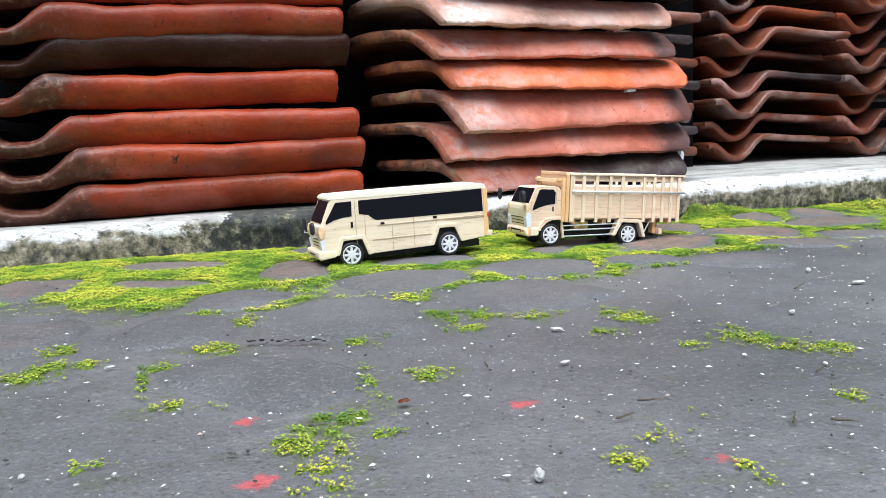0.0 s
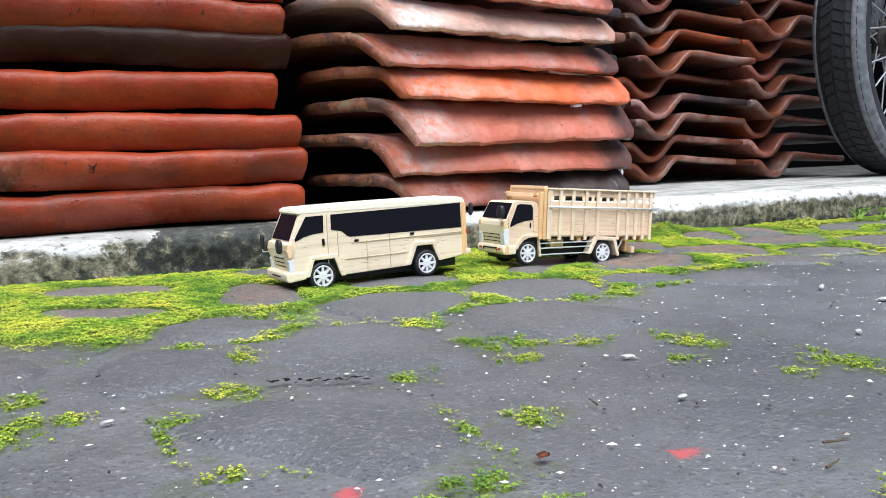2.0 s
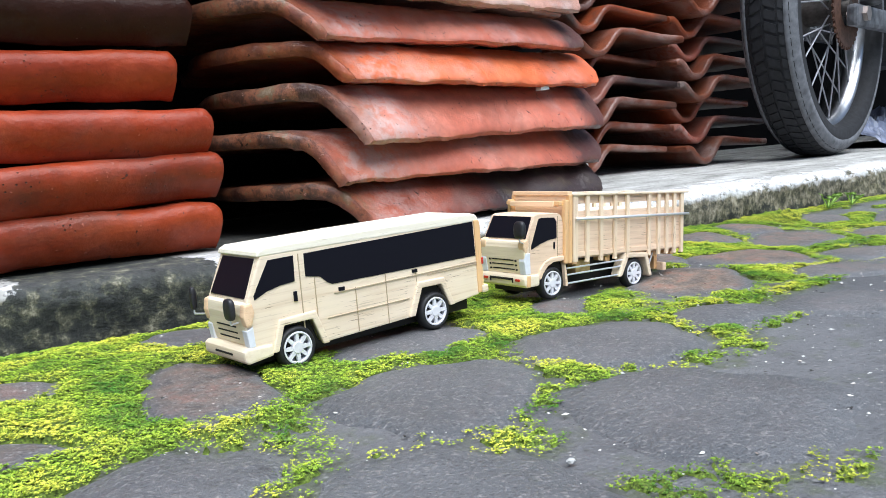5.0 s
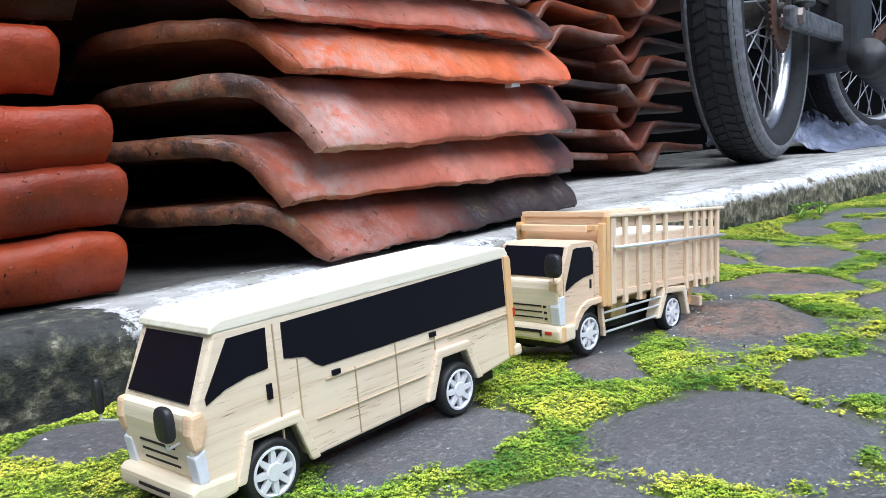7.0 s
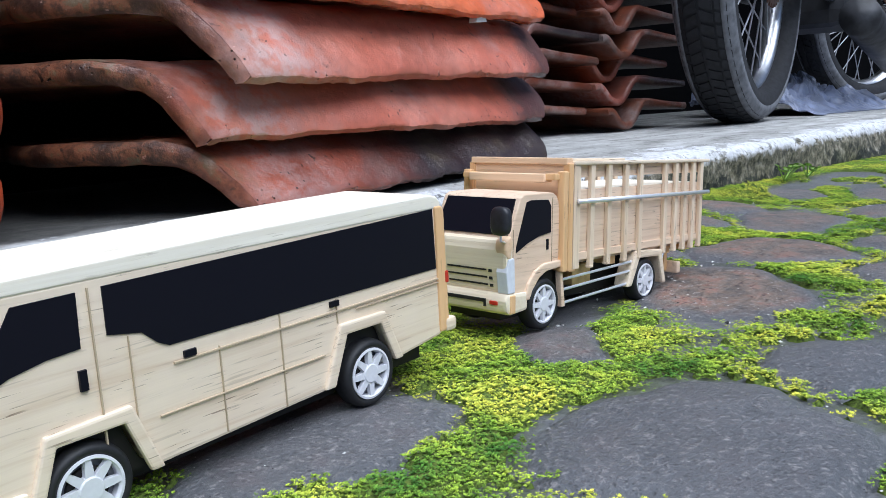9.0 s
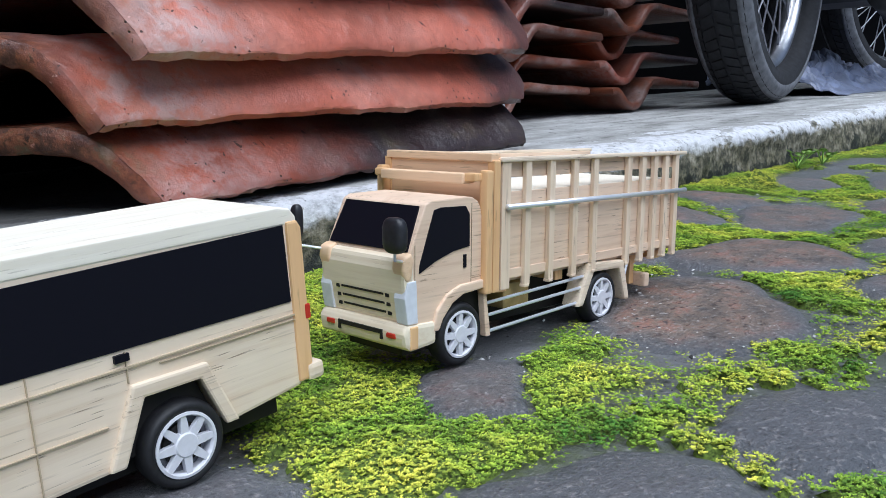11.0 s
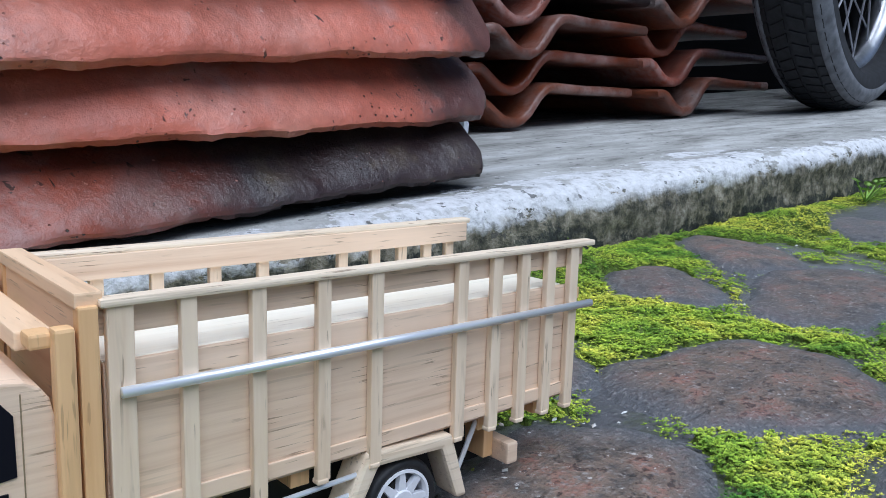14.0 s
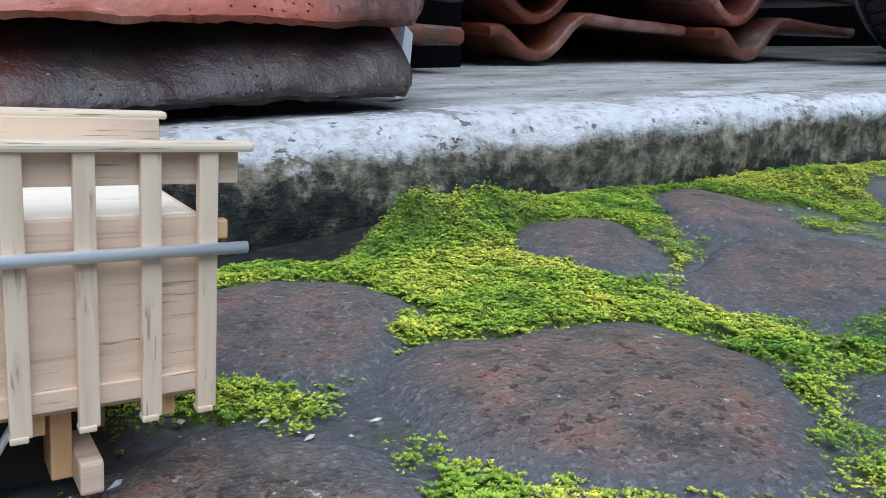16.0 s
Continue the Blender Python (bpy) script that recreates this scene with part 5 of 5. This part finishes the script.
        # paler wood than the boards, to colour in the glare on the rail
        part("top_rail", box(0.0152, 0.1300, *lo(-0.0012, 0.0022), 0.0494, 0.0508, 0.0005), PINE, b, "rounded pale top rail")
        for x in xs:
            wide = 0.0021 if x < 0.02 else 0.0014
            part("slat", box(x - wide, x + wide, *lo(-0.0006, 0.0011), 0.0108, 0.0496, 0.0003), UPRIGHT, b, "upright wooden slat")
            if x > 0.02:
                part("slat_foot", box(x - 0.0015, x + 0.0009, *lo(-0.0008, 0.0014), 0.0102, 0.0112, 0.0003), UPRIGHT, b, "small square peg under the slat")
        part("tail_peg", box(0.1246, 0.1268, *lo(0.0004, 0.0024), 0.0366, 0.0394, 0.0003), AMBER, b)
        bm = rod((0.0178, y(-0.0014), 0.0360), (0.1290, y(-0.0014), 0.0356), 0.0009, 16)
        part("steel_rail", bm, STEEL, b, "thin bright steel rail", smooth=True)
    # underbody
    part("chassis", box(0.0060, 0.1120, 0.0130, 0.0166, 0.0040, 0.0124), plain("chassis_wood", (0.35, 0.24, 0.12), 0.7, 0, 0.2, 200), b, "wooden chassis beam")
    part("chassis", box(0.0060, 0.1120, 0.0270, 0.0306, 0.0040, 0.0124), plain("chassis_wood", (0.35, 0.24, 0.12), 0.7, 0, 0.2, 200), b, "wooden chassis beam")
    # block added so no light passes beneath the bed
    part("underbody", box(0.0100, 0.1100, 0.0125, 0.0320, -0.0030, 0.0124), DARK_VOID, b, "dark block added under the bed to shut out light")
    for x in (0.020, 0.050, 0.098, 0.116):
        part("cross_beam", box(x, x + 0.004, 0.0030, 0.0410, 0.0090, 0.0124), AMBER, b)
    part("tank", box(0.0240, 0.0370, 0.0040, 0.0110, 0.0030, 0.0110, 0.0006), plain("tank_wood", (0.42, 0.3, 0.12), 0.6, 0, 0.2, 200), b, "wooden fuel tank block")
    ro, ri = [(0.0582, -0.0012), (0.0650, 0.0134), (0.0870, 0.0122), (0.0918, -0.0030)], [(0.0888, -0.0030), (0.0842, 0.0094), (0.0678, 0.0100), (0.0616, -0.0012)]
    for y0, y1 in ((-0.0010, 0.0062), (0.0378, 0.0450)):
        part("rear_mudguard", prism(outline(ro, ri), y0, y1, 0.0009), PINE, b, "angular cream wooden rear mudguard")
        for (xa, za), (xc, zc) in (((0.0110, 0.0074), (0.0640, 0.0090)), ((0.0118, 0.0036), (0.0622, 0.0052)), ((0.0124, -0.0014), (0.0608, 0.0002))):
            ym = y0 + 0.0016 if y0 < 0 else y1 - 0.0016
            part("guard_rail", rod((xa, ym, za), (xc, ym, zc), 0.00055, 8), STEEL, b, "thin steel side guard")
    part("tail_stay", rod((0.0905, 0.0030, -0.0020), (0.0985, 0.0040, 0.0115), 0.0006, 8), STEEL, b)
    part("tail_block", box(0.1060, 0.1094, 0.0010, 0.0440, -0.0008, 0.0044, 0.0006), TAN, b, "wooden rear bumper block")
    part("tail_block", box(0.1030, 0.1060, 0.0060, 0.0385, 0.0000, 0.0124, 0.0003), AMBER, b)
    part("cab_floor", box(-0.0180, 0.0080, 0.0060, C1 - 0.0060, -0.0040, 0.0060), DARK_VOID, b)
    for x in (0.0, 0.0745):
        toy_wheel(b, x, 0.0000, False)
        toy_wheel(b, x, (C1 if x == 0 else 0.0440), True)
        part("axle", rod((x, 0.004, 0), (x, 0.032, 0), 0.0008, 8), STEEL, b)


toy_bus()
toy_truck()


# ---- on the step: motorcycle wheel, tarpaulin, crate ----
DULL_STEEL = plain("dull_spoke", (0.42, 0.42, 0.46), 0.5, 0.6)


def spoked_wheel(name, bike, m, radius):
    """Motorcycle wheel: block-tread tyre, bright rim, laced spokes, hub drum. Axis along y, origin at the foot."""
    R, T = radius, 0.041
    bm = lathe([(0.012, -0.05), (0.012, -0.034), (0.036, -0.03), (0.036, -0.024), (0.022, -0.02), (0.022, 0.02), (0.034, 0.024), (0.034, 0.03), (0.012, 0.034), (0.012, 0.05)], 28)
    bmesh.ops.translate(bm, verts=bm.verts, vec=(0, 0, R))
    w = part(name, bm, plain("oily_metal", (0.1, 0.09, 0.085), 0.55, 0.7, 0.4, 90), bike, "oily hub drum of a spoked wheel")
    w.matrix_basis = m
    prof = []
    for k in range(13):
        a = math.pi * (k / 12)
        prof.append((R - 0.034 + 0.034 * math.sin(a) ** 0.6 if 0 < k < 12 else R - 0.040, -T * math.cos(a)))
    prof.append((R - 0.05, T * 0.6))
    prof.append((R - 0.05, -T * 0.6))
    bm = lathe(prof, 96, close=True)
    tyre_mat = plain("dusty_tyre", (0.012, 0.0125, 0.016), 0.8, 0, 0.5, 120)
    bmesh.ops.translate(bm, verts=bm.verts, vec=(0, 0, R))
    tyre = part("tyre", bm, tyre_mat, w, "dusty black tyre with a zigzag tread", smooth=True)
    for s in (-1, 1):
        bm = lathe([(R - 0.034 + 0.034 * math.sin(a) ** 0.6 + 0.0012 * math.sin(a), s * (T * math.cos(a) + 0.0012)) for a in (0.12, 0.3, 0.5, 0.7, 0.85)] + [(R - 0.02, s * T * 0.5), (R - 0.034, s * T * 0.5)], 96, close=True)
        bmesh.ops.translate(bm, verts=bm.verts, vec=(0, 0, R))
        part("sidewall", bm, plain("dusty_sidewall", (0.13, 0.135, 0.15), 0.75, 0, 0.35, 90), w, "dusty grey sidewall", smooth=True)
    bm = bmesh.new()
    n = 84
    for k in range(n):
        for s in (-1, 1):
            for q, (ya, yb) in enumerate(((0.002, 0.018), (0.021, 0.035))):
                a0 = 2 * math.pi * (k + (0.25 if s > 0 else 0) + 0.3 * q) / n
                pts = []
                for a, y in ((a0 - 0.028, ya), (a0 + 0.030 - 0.026, yb), (a0 + 0.030 + 0.026, yb), (a0 + 0.028, ya)):
                    for d in (-0.002, 0.0018):
                        t = math.acos(min(1, y / T))
                        rr = R - 0.034 + 0.034 * math.sin(t) ** 0.6 + d
                        pts.append(bm.verts.new((rr * math.cos(a), s * y * (1 + d), R + rr * math.sin(a))))
                o = pts[1::2]
                i = pts[0::2]
                bm.faces.new(o)
                for e in range(4):
                    f = (e + 1) % 4
                    bm.faces.new((o[e], i[e], i[f], o[f]))
    bmesh.ops.recalc_face_normals(bm, faces=bm.faces)
    part("tread", bm, tyre_mat, w, "raised tread blocks")
    r0 = R - 0.052
    bm = lathe([(r0 + 0.006, -0.022), (r0 + 0.009, -0.019), (r0 + 0.002, -0.014), (r0 - 0.006, -0.008), (r0 - 0.006, 0.008), (r0 + 0.002, 0.014), (r0 + 0.009, 0.019), (r0 + 0.006, 0.022), (r0 - 0.001, 0.015), (r0 - 0.010, 0.008), (r0 - 0.010, -0.008), (r0 - 0.001, -0.015)], 72, close=True)
    bmesh.ops.translate(bm, verts=bm.verts, vec=(0, 0, R))
    part("rim", bm, plain("dull_chrome", (0.62, 0.63, 0.66), 0.3, 1.0, 0.15, 60), w, "dull chrome rim", smooth=True)
    bm = lathe([(0.030, -0.044), (0.062, -0.044), (0.062, -0.040), (0.030, -0.040)], 40, close=True)
    for k in range(38):
        a = 2 * math.pi * k / 38
        c, q = math.cos(a), math.sin(a)
        prism([(u * c - v * q, u * q + v * c) for u, v in ((0.060, -0.004), (0.067, -0.0012), (0.067, 0.0012), (0.060, 0.004))], -0.0435, -0.0405, bm=bm)
    bmesh.ops.translate(bm, verts=bm.verts, vec=(0, 0, R))
    part("sprocket", bm, plain("rusty_steel", (0.13, 0.07, 0.05), 0.6, 0.6, 0.4, 150), w, "rusty sprocket")
    for k in range(36):
        s = 1 if k % 2 else -1
        a, d = 2 * math.pi * k / 36, (0.42 if k % 4 < 2 else -0.42)
        p = (0.033 * math.cos(a + d), s * 0.027, R + 0.033 * math.sin(a + d))
        q = ((r0 - 0.008) * math.cos(a), s * 0.004, R + (r0 - 0.008) * math.sin(a))
        part("spoke", rod(p, q, 0.0014, 6), DULL_STEEL, w)


def motorcycle():
    """Rear end and front wheel of a motorcycle parked on the step."""
    m = empty("motorcycle", pose(1.352, 0.987, DECK_Z, 0, 0, 8.5), "parked motorcycle with dusty spoked wheels on the cement step", "motorcycle")
    spoked_wheel("rear_wheel", m, Matrix(), 0.238)
    spoked_wheel("front_wheel", m, pose(1.0, -0.03, 0, 0, 0, -28), 0.225)
    grey = plain("grey_paint", (0.11, 0.113, 0.125), 0.5, 0.2, 0.6, 60)
    for y in (-0.062, 0.062):
        part("arm", box(-0.035, 0.42, y - 0.009, y + 0.009, 0.205, 0.240, 0.006), grey, m, "grey swing arm")
        part("damper", rod((0.03, y * 1.15, 0.245), (0.10, y * 1.15, 0.52), 0.017, 16), grey, m, "grey damper tube")
        part("axle_nut", rod((0.0, y - 0.016, 0.225), (0.0, y + 0.016, 0.225), 0.013, 6), plain("nut_steel", (0.35, 0.3, 0.28), 0.45, 0.9), m)
    part("chain", box(0.0, 0.42, -0.047, -0.039, 0.278, 0.290, 0.002), plain("greasy_chain", (0.05, 0.04, 0.035), 0.6, 0.5, 0.4, 300), m, "greasy drive chain")
    part("engine", box(0.36, 0.60, -0.09, 0.09, 0.16, 0.42, 0.03), plain("dark_engine", (0.03, 0.03, 0.034), 0.6, 0.3, 0.4, 30), m, "dark engine block")
    part("muffler", rod((0.30, -0.12, 0.17), (0.78, -0.13, 0.10), 0.034, 24), plain("grey_muffler", (0.04, 0.041, 0.046), 0.5, 0.3, 0.5, 40), m, "grey muffler tube", smooth=True)


motorcycle()


def tarpaulin():
    """Crumpled plastic sheet lying in folds on the step."""
    bm = bmesh.new()
    nx_, ny_ = 120, 60
    rows = []
    for i in range(nx_):
        row = []
        for j in range(ny_):
            u, v = i / (nx_ - 1), j / (ny_ - 1)
            x, y = 1.60 + 0.55 * u, 0.945 + 0.012 * math.sin(9 * u) + 0.26 * v
            rise = smooth(v / 0.5) * (0.4 + 0.6 * math.sin(math.pi * min(1, u * 1.25)))
            p = Vector((x * 9, y * 7, 0.0))
            fold = abs(noise.noise(p * 1.4)) * 0.09 + abs(noise.noise(p * 3.3)) * 0.05 + abs(noise.noise(p * 7.1)) * 0.03 + abs(noise.noise(p * 15)) * 0.012
            z = DECK_Z + 0.002 + (0.03 * rise + 0.6 * fold * (0.3 + rise)) * smooth(v * 6)
            row.append(bm.verts.new((x + 0.02 * noise.noise(p * 1.7), y + 0.01 * noise.noise(p * 1.9 + Vector((3, 0, 0))), z)))
        rows.append(row)
    for a, c in zip(rows, rows[1:]):
        for j in range(ny_ - 1):
            bm.faces.new((a[j], c[j], c[j + 1], a[j + 1]))
    bmesh.ops.recalc_face_normals(bm, faces=bm.faces)
    bmesh.ops.solidify(bm, geom=bm.faces[:], thickness=0.0012)
    ob = part("tarpaulin", bm, plain("blue_grey_plastic", (0.24, 0.27, 0.38), 0.3, 0, 0.6, 18))
    tagged(ob, "crumpled blue-grey plastic tarpaulin lying on the step", "tarpaulin")


tarpaulin()


def crate(m):
    c = empty("plastic_crate", m, "grey slatted plastic crate behind the tarpaulin", "crate")
    mat = plain("grey_crate", (0.2, 0.22, 0.24), 0.55, 0, 0.2, 20)
    for z in (0.0, 0.06, 0.12, 0.18):
        part("rail", box(-0.15, 0.15, -0.11, -0.10, z, z + 0.032, 0.003), mat, c)
        part("rail", box(-0.15, 0.15, 0.10, 0.11, z, z + 0.032, 0.003), mat, c)
        part("end_rail", box(-0.15, -0.14, -0.10, 0.10, z, z + 0.032, 0.003), mat, c)
        part("end_rail", box(0.14, 0.15, -0.10, 0.10, z, z + 0.032, 0.003), mat, c)
    for x in (-0.142, -0.05, 0.05, 0.142):
        for y in (-0.098, 0.098):
            part("upright", box(x - 0.007, x + 0.007, y - 0.004, y + 0.004, 0.0, 0.212, 0.002), mat, c)
    part("base", box(-0.14, 0.14, -0.1, 0.1, 0.002, 0.008), mat, c)


crate(pose(2.72, 1.0, DECK_Z, 0, 0, 12))


# ---- small things ----
def scrap(name, pts, thick, mat, m, label, category):
    """Thin flat scrap of outline pts (x, z), standing or lying."""
    ob = part(name, prism(pts, 0, thick), mat)
    ob.matrix_world = m
    return tagged(ob, label, category)


scrap("plaster_chip", [(0, 0), (0.012, 0.0), (0.010, 0.030), (0.002, 0.034)], 0.004, PAPER, pose(0.588, 0.838, 0.0215, 8, 0, 30), "white plaster chip wedged at the end of the tiles", "chip")
scrap("plaster_chip", [(0, 0), (0.012, 0.001), (0.011, 0.0045), (0.001, 0.004)], 0.006, PAPER, pose(0.497, 0.800, 0.1225, 0, 0, 6), "small white plaster chip between two tiles", "chip")


def leaf_scrap(x, y, size, turn, mat, label):
    bm = bmesh.new()
    rows = []
    for i in range(7):
        t = i / 6
        w = size * 0.38 * math.sin(math.pi * (0.08 + 0.84 * t))
        rows.append([bm.verts.new((size * (t - 0.5), w * j, 0.0004 + size * (0.1 * j * j + 0.12 * (t - 0.5) ** 2))) for j in (-1, 0, 1)])
    for a, c in zip(rows, rows[1:]):
        for j in range(2):
            bm.faces.new((a[j], c[j], c[j + 1], a[j + 1]))
    bmesh.ops.solidify(bm, geom=bm.faces[:], thickness=0.0003)
    ob = part("dead_leaf", bm, mat, smooth=True)
    ob.matrix_world = pose(x, y, float(ground_z(x, y)) + 0.0003, 0, 0, turn)
    tagged(ob, label, "leaf", "dead leaves on the paving")


BROWN_LEAF = plain("brown_leaf", (0.07, 0.055, 0.035), 0.8, 0, 0.5, 200)
BLACK_LEAF = plain("black_leaf", (0.018, 0.017, 0.015), 0.8, 0, 0.5, 300)
RUST_LEAF = plain("rust_leaf", (0.28, 0.09, 0.04), 0.7, 0, 0.3, 200)
for i in range(22):
    leaf_scrap(0.032 + 0.0016 * i + 0.003 * random.random(), 0.389 - 0.0007 * i + 0.006 * (random.random() - 0.5), 0.0012 + 0.0024 * random.random() ** 2, 360 * random.random(), BLACK_LEAF if i % 3 else BROWN_LEAF, "dark curled dead leaf scrap on the paving")
leaf_scrap(0.0756, 0.2687, 0.005, 30, RUST_LEAF, "rust-brown dead leaf scrap on the paving")


def twig(x, y, length, turn):
    bm = bmesh.new()
    p = Vector((0, 0, 0))
    for i in range(4):
        q = p + Vector((length / 4, length * 0.06 * math.sin(3 * i + x * 90), 0.0002 * math.sin(i)))
        rod(p, q, 0.0004 - 0.00005 * i, 6, bm)
        p = q
    ob = part("twig", bm, BROWN_LEAF)
    ob.matrix_world = pose(x, y, float(ground_z(x, y)) + 0.0004, 0, 0, turn)
    tagged(ob, "thin dark broken twig lying on the paving", "twig", "twigs on the paving")


for x, y, n_, t_ in ((0.150, 0.237, 0.008, -25), (0.134, 0.224, 0.007, 10), (0.345, 0.378, 0.018, 30), (0.182, 0.199, 0.009, 45), (0.195, 0.197, 0.008, -50), (0.12, 0.30, 0.006, 80), (0.23, 0.24, 0.006, 20)):
    twig(x, y, n_, t_)


def weed(x, y):
    """Small weed with round leaves at the foot of the step."""
    z = float(ground_z(x, y))
    w = empty("weed", pose(x, y, z), "small pale green round-leaved weed at the foot of the step", "weed")
    green = plain("weed_green", (0.32, 0.5, 0.1), 0.5, 0, 0.25, 90)
    for i in range(9):
        a, ln = 2.4 * i, 0.007 + 0.009 * random.random()
        top = Vector((1.1 * ln * math.cos(a), 0.6 * ln * math.sin(a) - 0.004, ln))
        part("stem", rod((0, 0, 0), top, 0.0006, 6), green, w)
        bm = bmesh.new()
        rim = [bm.verts.new(top + Vector((0.0042 * math.cos(k * 0.6), 0.0034 * math.sin(k * 0.6), 0.0016 * math.cos(k * 0.6 - a)))) for k in range(10)]
        c = bm.verts.new(top - Vector((0, 0, 0.0008)))
        for k in range(10):
            bm.faces.new((c, rim[k], rim[(k + 1) % 10]))
        bmesh.ops.solidify(bm, geom=bm.faces[:], thickness=0.0004)
        part("leaf", bm, green, w, smooth=True)


weed(0.90, 0.748)
weed(0.945, 0.742)
